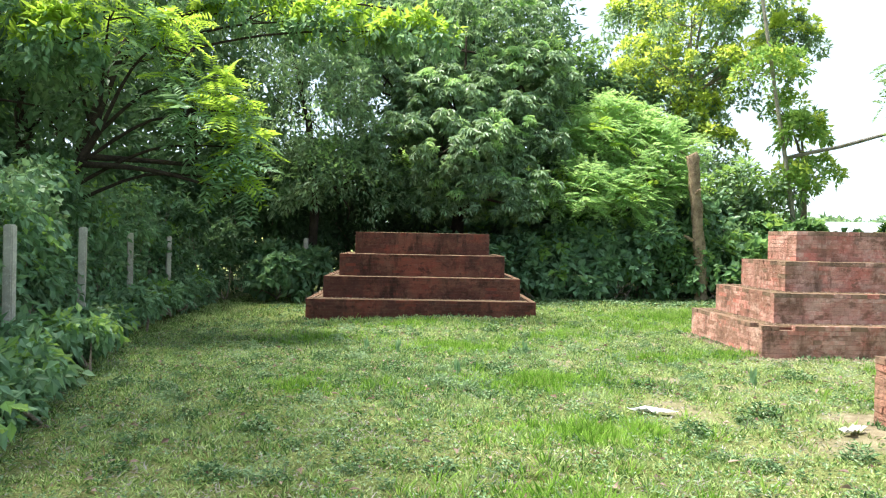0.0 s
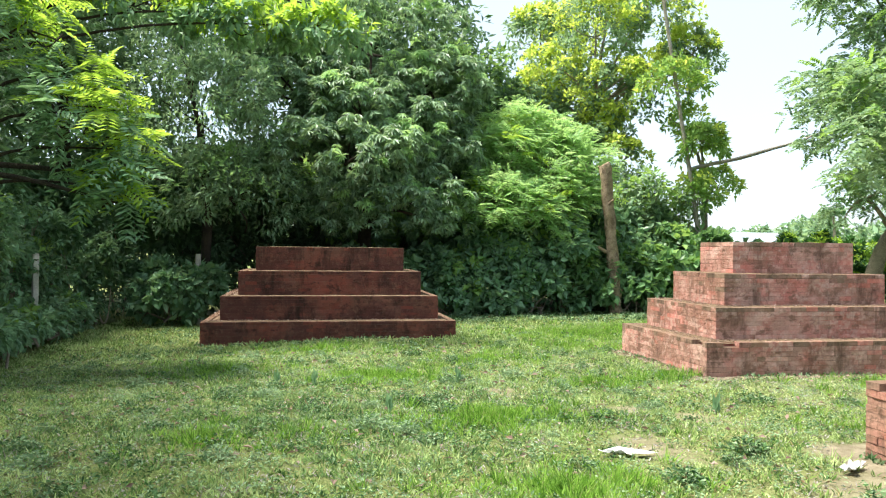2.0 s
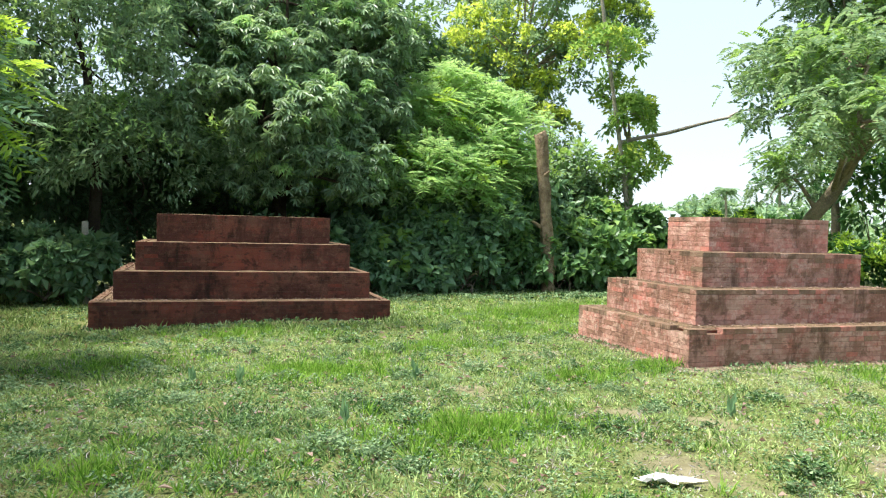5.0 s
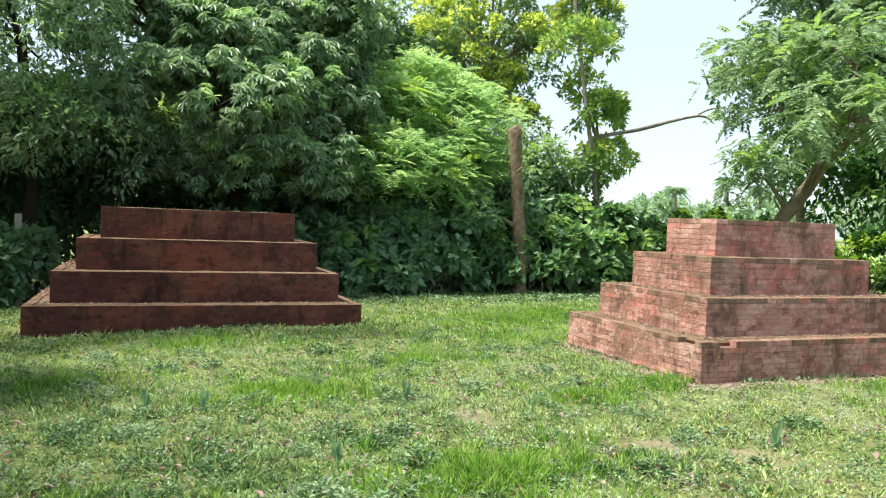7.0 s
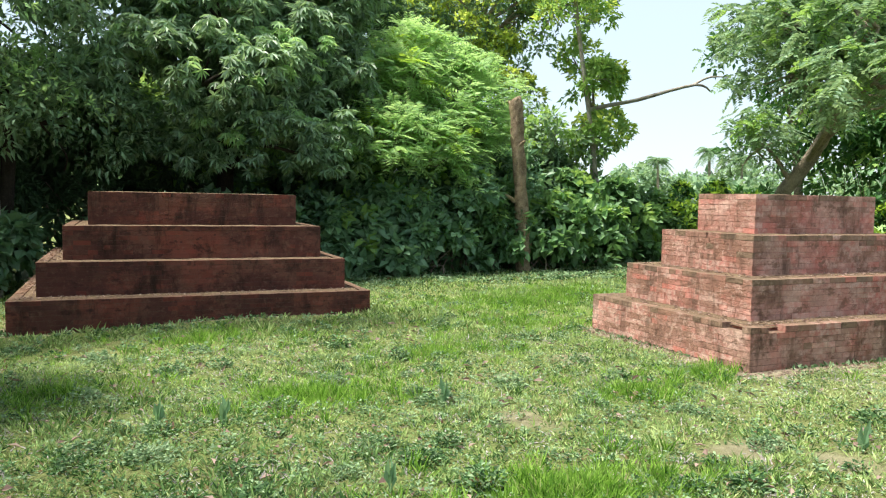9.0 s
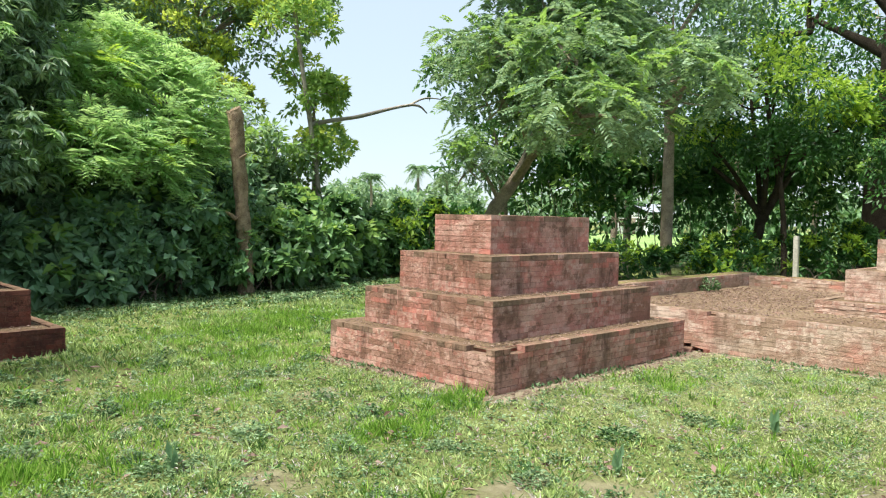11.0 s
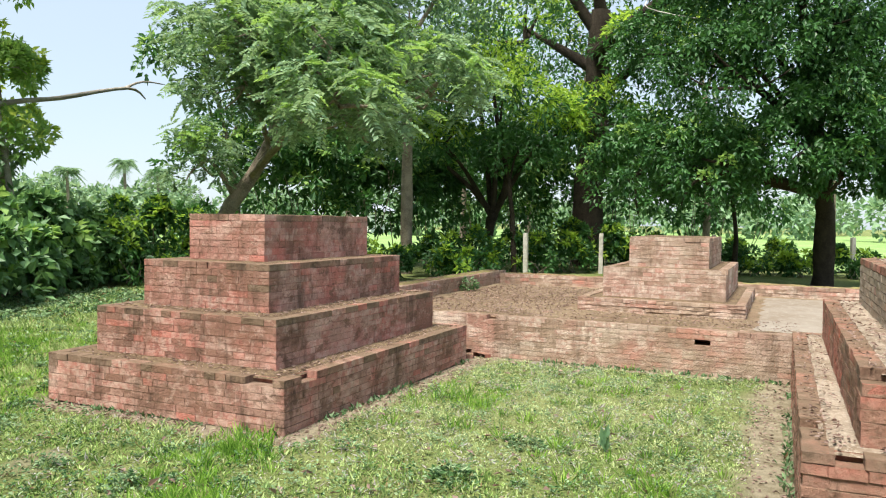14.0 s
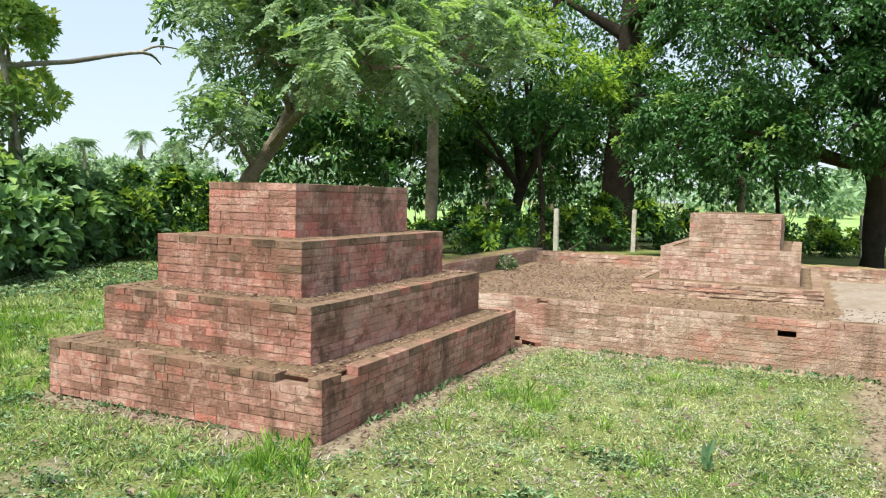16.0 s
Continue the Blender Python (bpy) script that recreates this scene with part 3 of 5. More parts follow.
def tube(points, radii, sides=9, rough=0.06):
    """A tapered limb along points, uneven like bark."""
    P = np.array(points, float)
    n = len(P)
    dense = 4
    t = np.linspace(0, n - 1, (n - 1) * dense + 1)
    i = np.minimum(t.astype(int), n - 2)
    w = (t - i)[:, None]
    p0, p1, p2, p3 = P[np.maximum(i - 1, 0)], P[i], P[i + 1], P[np.minimum(i + 2, n - 1)]
    C = 0.5 * ((2 * p1) + (-p0 + p2) * w + (2 * p0 - 5 * p1 + 4 * p2 - p3) * w ** 2 + (-p0 + 3 * p1 - 3 * p2 + p3) * w ** 3)
    R = np.interp(t, np.arange(n), radii)
    T = unit(np.gradient(C, axis=0))
    A = unit(np.cross(T, np.array((0.31, 0.93, 0.2))))
    B = np.cross(T, A)
    th = np.arange(sides) * 2 * np.pi / sides
    wob = 1 + rough * rng.normal(size=(len(t), sides))
    V = C[:, None] + (A[:, None] * np.cos(th)[None, :, None] + B[:, None] * np.sin(th)[None, :, None]) * (R[:, None] * wob)[..., None]
    k = (np.arange(len(t) - 1)[:, None] * sides + np.arange(sides)[None, :]).ravel()
    nxt = (np.arange(len(t) - 1)[:, None] * sides + (np.arange(sides)[None, :] + 1) % sides).ravel()
    F = np.stack([k, nxt, nxt + sides, k + sides], 1)
    V = np.concatenate([V.reshape(-1, 3), C[-1:]])
    top = (len(t) - 1) * sides
    end = np.array([(top + q, top + (q + 1) % sides, len(V) - 1, len(V) - 1) for q in range(sides)])
    return V, np.concatenate([F, end])


def limb_mesh(name, runs, mat, sides=9, rough=0.06):
    v, f, k = [], [], 0
    for points, radii in runs:
        a, b = tube(points, radii, sides, rough)
        v.append(a)
        f.append(b + k)
        k += len(a)
    F = np.concatenate(f)
    me = bpy.data.meshes.new(name)
    me.from_pydata(np.concatenate(v).tolist(), [], [tuple(dict.fromkeys(q)) for q in F.tolist()])
    me.materials.append(mat)
    me.polygons.foreach_set("use_smooth", [True] * len(me.polygons))
    return me


def tree(label, foot, trunk, radii, lobes, clumps, per, leaf, mats, bark=BARK, style="leaf", tips=0.0, size=0.28, droop=0.35, limbs=(), group="trees round the clearing", name="tree", dense=1.0):
    """A tree with its trunk standing at foot; trunk, limbs and lobes are given in the world."""
    owner = thing(name, label, "tree", group, foot)
    back = -Vector(foot)
    def local(data, nm, lb=""):
        data.transform(Matrix.Translation(back))
        return part(nm, data, owner, lb)
    local(limb_mesh("trunk", [(trunk, radii)], bark), "trunk")
    runs = list(limbs)
    along = np.array(trunk, float)
    for (c, r) in lobes:
        c = np.array(c, float)
        z = min(max(c[2] - 0.5 * r[2] - 0.4, along[0, 2] + 0.6 * (along[-1, 2] - along[0, 2]) if len(along) < 4 else 1.5), along[-1, 2] - 0.15)
        mid = np.array([np.interp(z, along[:, 2], along[:, q]) for q in range(3)])
        runs.append(([mid, mid * 0.5 + c * 0.5 + np.array((0, 0, 0.3)), c + np.array((0, 0, 0.3 * r[2]))], [radii[-1] * 0.7, radii[-1] * 0.45, radii[-1] * 0.15]))
        for q in range(3):
            e = c + unit(rng.normal(size=3)) * np.array(r) * 0.75
            runs.append(([c, (c + e) / 2 + rng.normal(size=3) * 0.15, e], [radii[-1] * 0.3, radii[-1] * 0.2, 0.012]))
    for run in runs:
        local(limb_mesh("limb", [run], bark), "limb")
    local(crown_mesh("crown", lobes, clumps, per, leaf, mats, style, tips, size, droop, dense), "crown")
    return owner


def shrub(label, foot, lobes, clumps, per, leaf, mats, style="leaf", tips=0.0, size=0.35, droop=0.3, group="shrubs round the clearing"):
    owner = thing("shrub", label, "shrub", group, foot)
    back = Matrix.Translation(-Vector(foot))
    (bx, by, bz), (rx, ry, rz) = lobes[0]
    count = len(lobes)
    for q in range(4):
        d = unit(rng.normal(size=3))
        d[2] = abs(d[2])
        w = rng.uniform(0.16, 0.34)
        lobes = lobes + [((bx + d[0] * rx * 0.95, by + d[1] * ry * 0.95, bz + d[2] * rz * 1.05), (w * rx, w * ry, w * rx * 1.2))]
    clumps = int(clumps * count / len(lobes))
    stems = []
    for (c, r) in lobes[:count]:
        for q in range(3):
            e = np.array(c) + rng.normal(size=3) * np.array(r) * 0.35
            s = np.array((c[0] + rng.normal() * 0.12, c[1] + rng.normal() * 0.12, -0.02))
            stems.append(([s, (s + e) / 2 + rng.normal(size=3) * 0.08, e], [0.022, 0.016, 0.006]))
    me = limb_mesh("stem", stems, BARK, 5)
    me.transform(back)
    tagged(part("stem", me, owner), kind="stuff")
    me = crown_mesh("leaves", lobes, clumps, per, leaf, mats, style, tips, size, droop)
    me.transform(back)
    part("leaves", me, owner)
    return owner

# ---------------------------------------------------------------- trees behind the far pedestal
tree("broad dense dark green tree with pale young leaf tips", (0.9, 19.6, 0), [(0.9, 19.6, -0.1), (0.8, 19.5, 1.5), (1.0, 19.7, 3.2)], [0.22, 0.17, 0.12],
     [((0.3, 17.8, 3.4), (2.0, 0.9, 0.9)), ((2.0, 18.8, 4.0), (1.5, 1.0, 1.1)), ((1.0, 20.4, 6.5), (2.6, 1.6, 1.9)), ((-1.2, 19.5, 5.2), (1.6, 1.2, 1.4)), ((1.4, 17.9, 2.4), (1.8, 0.8, 0.7)), ((0.6, 18.7, 4.7), (1.6, 0.9, 0.9)), ((2.4, 19.4, 5.4), (1.4, 1.0, 1.0))],
     76, 6, (0.185, 0.05), [LEAF_MANGO, LEAF_PALE], BARK_DARK, "whorl", 0.3, 0.22, 0.85)
tree("shaded slender tree with fine dull leaves", (-2.9, 18.4, 0), [(-2.9, 18.4, -0.1), (-2.7, 18.3, 2.0), (-2.9, 18.5, 4.2)], [0.14, 0.11, 0.08],
     [((-2.8, 18.0, 4.2), (1.7, 1.4, 1.6)), ((-3.6, 18.4, 6.6), (2.2, 1.6, 1.9)), ((-2.2, 17.9, 2.6), (1.5, 1.0, 1.1))],
     70, 22, (0.15, 0.05), [LEAF_RAIN, LEAF_PALE], BARK_DARK, "leaf", 0.25, 0.26, 0.4)
tree("tall shaded forest tree behind the clearing", (-6.2, 19.5, 0), [(-6.2, 19.5, -0.1), (-6.0, 19.4, 3.0), (-6.1, 19.6, 6.0)], [0.2, 0.16, 0.1],
     [((-6.2, 19.2, 4.2), (2.2, 1.8, 2.2)), ((-5.4, 20.0, 7.6), (2.8, 2.0, 2.4)), ((-8.0, 19.0, 6.0), (2.0, 2.0, 2.6))],
     70, 16, (0.22, 0.08), [LEAF_DARK], BARK_DARK, "leaf", 0, 0.3)
tree("tall dark forest tree with an open top", (-0.8, 24.0, 0), [(-0.8, 24, -0.1), (-0.7, 24, 4.0), (-0.9, 24, 8.0)], [0.25, 0.2, 0.12],
     [((-1.2, 24, 8.2), (3.2, 2.2, 2.6)), ((2.2, 24, 7.6), (2.4, 2.2, 2.6)), ((-4.8, 24.2, 9.6), (2.6, 2.0, 2.2)), ((0.5, 24, 4.6), (3.4, 1.8, 1.9))],
     75, 13, (0.28, 0.10), [LEAF_DARK], BARK_DARK, "leaf", 0, 0.28)
tree("leaning forest tree with thin leafy boughs", (4.4, 23.2, 0), [(4.4, 23.2, -0.1), (4.3, 23, 2.5), (4.6, 23, 4.6)], [0.16, 0.13, 0.09],
     [((4.4, 23, 4.6), (2.2, 1.6, 1.8)), ((3.6, 22.6, 6.2), (1.6, 1.4, 1.3)), ((6.2, 23.4, 3.6), (2.0, 1.5, 1.6))],
     70, 13, (0.24, 0.085), [LEAF_DARK, LEAF_FEATHER], BARK, "leaf", 0.35, 0.28)
tree("light green feathery young tree", (4.9, 19.8, 0), [(4.9, 19.8, -0.1), (4.8, 19.7, 1.4), (5.0, 19.8, 2.6)], [0.08, 0.06, 0.045],
     [((4.0, 18.5, 2.6), (1.2, 0.7, 0.6)), ((5.8, 19.6, 3.8), (1.3, 0.9, 0.7)), ((4.2, 19.5, 3.9), (1.0, 0.8, 0.6)), ((4.7, 18.6, 2.2), (1.1, 0.6, 0.5)), ((5.8, 19.2, 2.9), (1.0, 0.7, 0.6)), ((5.0, 20.1, 4.6), (1.0, 0.8, 0.6))],
     40, 4, (0.38, 0.036), [LEAF_PALE, LEAF_BRIGHT], BARK, "feather", 0.05, 0.26, 0.1)
tree("tall tree with yellow-green young foliage", (8.0, 23.4, 0), [(8.0, 23.4, -0.1), (7.9, 23.3, 3.5), (8.2, 23.4, 6.5)], [0.17, 0.13, 0.08],
     [((7.2, 23.2, 5.4), (1.3, 1.1, 1.0)), ((9.0, 23.0, 6.4), (1.3, 1.1, 1.1)), ((8.2, 23.4, 8.2), (1.5, 1.2, 1.1)), ((10.0, 23.4, 8.8), (1.3, 1.2, 1.2)), ((8.6, 22.8, 4.0), (1.5, 1.0, 0.9)), ((7.0, 23.4, 6.9), (1.1, 1.0, 0.9)), ((10.2, 23.2, 6.8), (1.1, 1.0, 1.0)), ((8.9, 23.6, 9.9), (1.4, 1.2, 0.9)), ((11.2, 23.0, 7.7), (0.9, 0.9, 0.8)), ((6.1, 23.2, 4.7), (1.1, 1.0, 0.9)), ((6.2, 23.4, 6.2), (1.0, 0.9, 0.8)), ((8.4, 22.9, 5.2), (0.9, 0.8, 0.7))],
     28, 34, (0.15, 0.075), [LEAF_RAIN, LEAF_TIP], BARK, "leaf", 0.78, 0.30, 0.2, dense=0.75)
tree("very tall thin pale trunk with scant foliage", (10.65, 20.95, 0), [(10.65, 20.95, -0.1), (10.3, 21.1, 3.0), (9.85, 21.25, 6.0), (9.15, 21.5, 11.0)], [0.07, 0.062, 0.054, 0.042],
     [((10.5, 21.0, 4.7), (0.5, 0.5, 0.45)), ((9.7, 21.2, 6.2), (1.0, 0.9, 0.7)), ((10.6, 21.4, 3.1), (0.7, 0.7, 0.8)), ((9.4, 20.9, 9.6), (1.2, 1.0, 1.4))],
     30, 14, (0.17, 0.08), [LEAF_FEATHER, LEAF_TIP], POLE, "leaf", 0.4, 0.3, 0.3, dense=0.7,
     limbs=[([(10.2, 21.15, 3.9), (11.0, 21.3, 4.1), (11.9, 21.4, 4.3), (14.3, 21.9, 4.95), (15.1, 22.1, 4.8)], [0.06, 0.058, 0.052, 0.042, 0.015]), ([(14.2, 21.9, 4.93), (15.0, 22.1, 5.25), (16.0, 22.3, 5.35)], [0.04, 0.028, 0.012])])
tree("spreading bright young tree beside the open field", (12.0, 23.5, 0), [(12.0, 23.5, -0.1), (11.9, 23.4, 2.5), (11.8, 23.3, 4.2)], [0.12, 0.1, 0.07],
     [((11.6, 23.2, 4.8), (0.9, 0.9, 0.7)), ((12.1, 23.0, 3.6), (0.7, 0.7, 0.7)), ((11.0, 23.4, 5.6), (0.8, 0.8, 0.6))],
     34, 14, (0.18, 0.08), [LEAF_FEATHER, LEAF_TIP], BARK, "leaf", 0.5, 0.26, 0.3, dense=0.4)

tree("dense blue-green tree at the back of the clearing", (9.0, 26.4, 0), [(9.0, 26.4, -0.1), (9.1, 26.3, 3.5), (9.0, 26.4, 7.5)], [0.2, 0.16, 0.1],
     [((7.4, 26.4, 8.6), (1.5, 1.2, 1.3)), ((9.6, 26.6, 9.8), (1.8, 1.3, 1.3)), ((8.6, 26.0, 6.4), (1.8, 1.2, 1.2))],
     46, 15, (0.20, 0.09), [LEAF_RAIN, LEAF_TIP], BARK, "leaf", 0.35, 0.26, 0.3)
for x, y, r, h in ((7.6, 21.6, 1.1, 3.4), (8.8, 21.7, 1.1, 3.9), (9.9, 22.0, 1.0, 3.5)):
    shrub("tall bright-tipped sapling thicket at the field's edge", (x, y, 0), [((x, y, h * 0.45), (r, r * 0.8, h * 0.32)), ((x + 0.3, y - 0.3, h * 0.8), (r * 0.7, r * 0.7, h * 0.18)), ((x - 0.5, y, h * 0.65), (r * 0.6, r * 0.6, h * 0.2))],
          34, 9, (0.18, 0.09), [LEAF_RAIN, LEAF_FEATHER], "leaf", 0.5, 0.32, 0.4)

# stripped standing trunk
stump = thing("dead_trunk", "bare stripped standing tree trunk with broken top", "tree trunk", "", (6.8, 18.35, 0))
me = limb_mesh("trunk", [([(6.80, 18.35, -0.05), (6.77, 18.33, 0.6), (6.66, 18.30, 1.8), (6.55, 18.27, 2.8), (6.48, 18.25, 3.5), (6.45, 18.25, 3.62)], [0.17, 0.15, 0.135, 0.13, 0.14, 0.09])], DEADWOOD, 14, 0.11)
me.transform(Matrix.Translation((-6.8, -18.35, 0)))
part("trunk", me, stump)
for q, (z, a) in enumerate(((3.45, 2.2), (2.6, 5.0), (1.5, 3.4))):
    e = np.array((6.52 + 0.26 * math.cos(a), 18.27 + 0.26 * math.sin(a), z + 0.14))
    me = limb_mesh("branch_stub", [([(6.52, 18.27, z), (np.array((6.52, 18.27, z)) + e) / 2, e], [0.05, 0.04, 0.02])], DEADWOOD)
    me.transform(Matrix.Translation((-6.8, -18.35, 0)))
    part("branch_stub", me, stump)

# shrub bank along the far edge of the lawn
layer_top = random.Random(4)
for k, (x, y, r, h) in enumerate(((2.9, 18.5, 0.9, 1.3), (4.0, 18.7, 1.0, 1.6), (5.2, 18.9, 1.1, 1.9), (6.3, 19.2, 1.1, 1.8), (7.5, 18.9, 1.1, 1.7), (8.7, 19.6, 1.2, 1.7), (10.0, 20.3, 1.2, 2.1), (11.3, 20.9, 1.2, 2.0), (12.7, 21.6, 1.2, 1.5), (14.2, 22.2, 1.2, 1.3), (2.4, 20.3, 1.3, 2.0), (7.2, 20.6, 1.4, 2.4), (-3.2, 17.9, 0.9, 1.0), (-0.4, 18.4, 1.3, 1.1), (1.2, 18.5, 1.2, 1.2))):
    h *= layer_top.uniform(0.62, 0.85) if k in (5, 6, 7, 8, 9) else layer_top.uniform(0.85, 1.4)
    shrub("broad-leaved wild shrub at the lawn's edge" if k < 7 else "tangled wild shrub with mixed young leaves", (x, y, 0),
          [((x, y, h * 0.50), (r, r * 0.8, h * 0.52)), ((x - 0.3 * r, y - 0.55 * r, h * 0.26), (r * 0.8, r * 0.5, h * 0.28)), ((x + 0.4 * r, y, h * 0.8), (r * 0.5, r * 0.5, h * 0.3)), ((x - 0.6 * r, y + 0.2, h * 0.95), (r * 0.35, r * 0.35, h * 0.3))],
          30, 8, (0.22, 0.15), [LEAF_GLOSS if 2 < k < 10 else LEAF_SHRUB, LEAF_FEATHER], "leaf", 0.12 if k < 4 else (0.2 if k < 12 else 0.0), 0.34, 0.45)

# ---------------------------------------------------------------- hedge and trees along the fence
POSTS = ((-3.85, 6.99), (-4.41, 9.71), (-4.75, 12.2), (-4.95, 14.6), (-3.4, 4.3), (2.5, 18.3), (-2.75, 17.5))


def post_mesh(h, w):
    bm = bmesh.new()
    bmesh.ops.create_cube(bm, size=1)
    bmesh.ops.scale(bm, vec=(w, w, h), verts=bm.verts)
    bmesh.ops.translate(bm, vec=(0, 0, h / 2 - 0.05), verts=bm.verts)
    bmesh.ops.bevel(bm, geom=bm.edges[:], offset=0.012, segments=2, affect="EDGES")
    return bm_mesh("fence_post", bm, POST)


PM = post_mesh(1.56, 0.09)
for k, (x, y) in enumerate(POSTS):
    ob = new("fence_post", PM)
    ob.matrix_basis = pose(x, y, float(height(x, y)), 0.8 * (k % 3 - 1), 0.7 * (k % 2), 12 * k)
    tagged(ob, "weathered square concrete fence post among leaves", "fence post", "posts of the overgrown fence")
hedge_rng = random.Random(21)
for k in range(21):
    y = 3.6 + 0.62 * k
    x = float(np.interp(y, [4.3, 7.0, 9.7, 12.2, 14.6, 16.5], [-3.4, -3.85, -4.41, -4.75, -4.95, -4.7]))
    lobes = []
    for q in range(5):
        z = 0.28 + 0.30 * q + hedge_rng.uniform(-0.1, 0.1)
        lobes.append(((x - 0.48 + hedge_rng.uniform(-0.18, 0.12), y + hedge_rng.uniform(-0.35, 0.35), z), (hedge_rng.uniform(0.24, 0.42), hedge_rng.uniform(0.32, 0.55), hedge_rng.uniform(0.18, 0.3))))
    for q in range(3):
        lobes.append(((x + hedge_rng.uniform(0.0, 0.55 - 0.022 * k), y + hedge_rng.uniform(-0.35, 0.35), hedge_rng.uniform(0.08, 0.42)), (hedge_rng.uniform(0.16, 0.3), hedge_rng.uniform(0.2, 0.36), hedge_rng.uniform(0.1, 0.2))))
    lobes.append(((x - 0.5, y, 1.75 + hedge_rng.uniform(-0.2, 0.35)), (0.3, 0.4, hedge_rng.uniform(0.15, 0.32))))
    shrub("overgrown hedge climbing the concrete fence" if k % 3 else "straggling hedge with drooping pale leaves on the fence", (x, y, 0), lobes, 20, 6, (0.12, 0.065), [LEAF_SHRUB, LEAF_FEATHER if k % 3 == 1 else LEAF_RAIN], "leaf", 0.35, 0.6, 0.75)
for k, (x, y, r, h) in enumerate(((-4.9, 19.8, 1.2, 2.8), (-3.5, 19.4, 1.0, 2.4), (-2.1, 20.2, 1.2, 2.7), (-4.9, 17.3, 0.9, 1.7), (-5.9, 18.4, 1.2, 2.4), (-5.6, 7.5, 1.0, 2.0), (-5.9, 10.0, 1.1, 2.2), (-6.0, 12.6, 1.1, 2.3), (-5.9, 15.2, 1.2, 2.3))):
    shrub("leafy bush in the shade behind the fence", (x, y, 0), [((x, y, h * 0.55), (r, r, h * 0.5)), ((x + 0.4 * r, y - 0.2, h * 0.3), (r * 0.55, r * 0.8, h * 0.3))],
          36, 14, (0.13, 0.06), [LEAF_DARK, LEAF_SHRUB], "leaf", 0.2, 0.34, 0.4)
tree("feathery acacia-like tree with bright fronds over the lawn", (-5.4, 10.8, 0), [(-5.4, 10.8, -0.1), (-5.2, 10.8, 1.8), (-4.6, 10.8, 3.0)], [0.10, 0.07, 0.045],
     [((-2.8, 10.8, 2.6), (0.45, 0.6, 0.3)), ((-3.0, 10.7, 3.0), (0.45, 0.6, 0.3)), ((-3.35, 10.9, 3.45), (0.5, 0.6, 0.35)), ((-3.8, 10.9, 4.1), (0.5, 0.6, 0.35)), ((-4.5, 10.7, 4.4), (0.6, 0.6, 0.3)), ((-2.75, 10.6, 2.15), (0.25, 0.35, 0.15))],
     9, 3, (0.36, 0.036), [LEAF_SHRUB, LEAF_BRIGHT], BARK_DARK, "feather", 0.8, 0.32, 0.25,
     limbs=[([(-4.9, 10.8, 2.4), (-3.8, 10.5, 2.3), (-2.6, 10.4, 2.0)], [0.05, 0.03, 0.01]), ([(-4.8, 10.8, 2.5), (-3.7, 10.9, 2.45), (-2.3, 11.0, 2.35)], [0.05, 0.03, 0.01])])
tree("overhanging tree with sunlit yellow-green leaves", (-6.4, 13.6, 0), [(-6.4, 13.6, -0.1), (-6.2, 13.6, 2.6), (-5.3, 13.7, 5.2)], [0.18, 0.13, 0.045],
     [((-4.6, 13.6, 5.7), (1.1, 0.8, 0.6)), ((-3.3, 13.9, 5.35), (1.0, 0.6, 0.55)), ((-1.8, 13.8, 5.2), (1.0, 0.55, 0.5)), ((-0.4, 13.5, 5.0), (0.9, 0.5, 0.4)), ((-5.0, 10.2, 3.9), (0.6, 0.6, 0.6))],
     82, 9, (0.15, 0.07), [LEAF_SHRUB, LEAF_BRIGHT], BARK_DARK, "leaf", 0.75, 0.22, 0.6, dense=0.6,
     limbs=[([(-5.5, 13.7, 4.9), (-3.2, 13.9, 5.8), (-0.5, 13.6, 5.5)], [0.04, 0.028, 0.012])])
for k, (x, y, h) in enumerate(((-7.6, 11.4, 7.5), (-8.2, 15.4, 8.5), (-7.4, 4.2, 6.0), (-10.5, 9.0, 8.5))):
    tree("dark shaded forest tree behind the fence", (x, y, 0), [(x, y, -0.1), (x + 0.1, y, h * 0.3), (x - 0.1, y, h * 0.6)], [0.18, 0.14, 0.1],
         [((x + 0.6, y, h * 0.42), (2.0, 2.1, h * 0.2)), ((x + 0.2, y + 0.5, h * 0.7), (2.4, 2.3, h * 0.24)), ((x - 1.0, y - 0.8, h * 0.9), (2.1, 2.1, h * 0.2))],
         60, 16, (0.20, 0.075), [LEAF_DARK, LEAF_FEATHER], BARK_DARK, "leaf", 0.12, 0.3)
# Unseen trees, added to cast shade over the hedge and left lawn.
for k, (x, y, h) in enumerate(((-6.3, 4.4, 6.4), (-6.6, 0.8, 6.8), (-6.8, 7.2, 7.2))):
    tree("spreading tree added out of view behind the fence to shade the lawn", (x, y, 0), [(x, y, -0.1), (x + 0.15, y, h * 0.4), (x + 0.3, y, h * 0.85)], [0.2, 0.15, 0.1],
         [((x + 1.5, y + 0.2, h * 0.95), (2.0, 2.0, 0.8)), ((x - 0.4, y - 0.5, h * 1.08), (2.2, 2.1, 1.0)), ((x + 0.6, y + 1.2, h * 1.15), (1.8, 1.8, 0.9))],
         46, 9, (0.22, 0.10), [LEAF_DARK, LEAF_FEATHER], BARK_DARK, "leaf", 0.3, 0.3, dense=0.48)
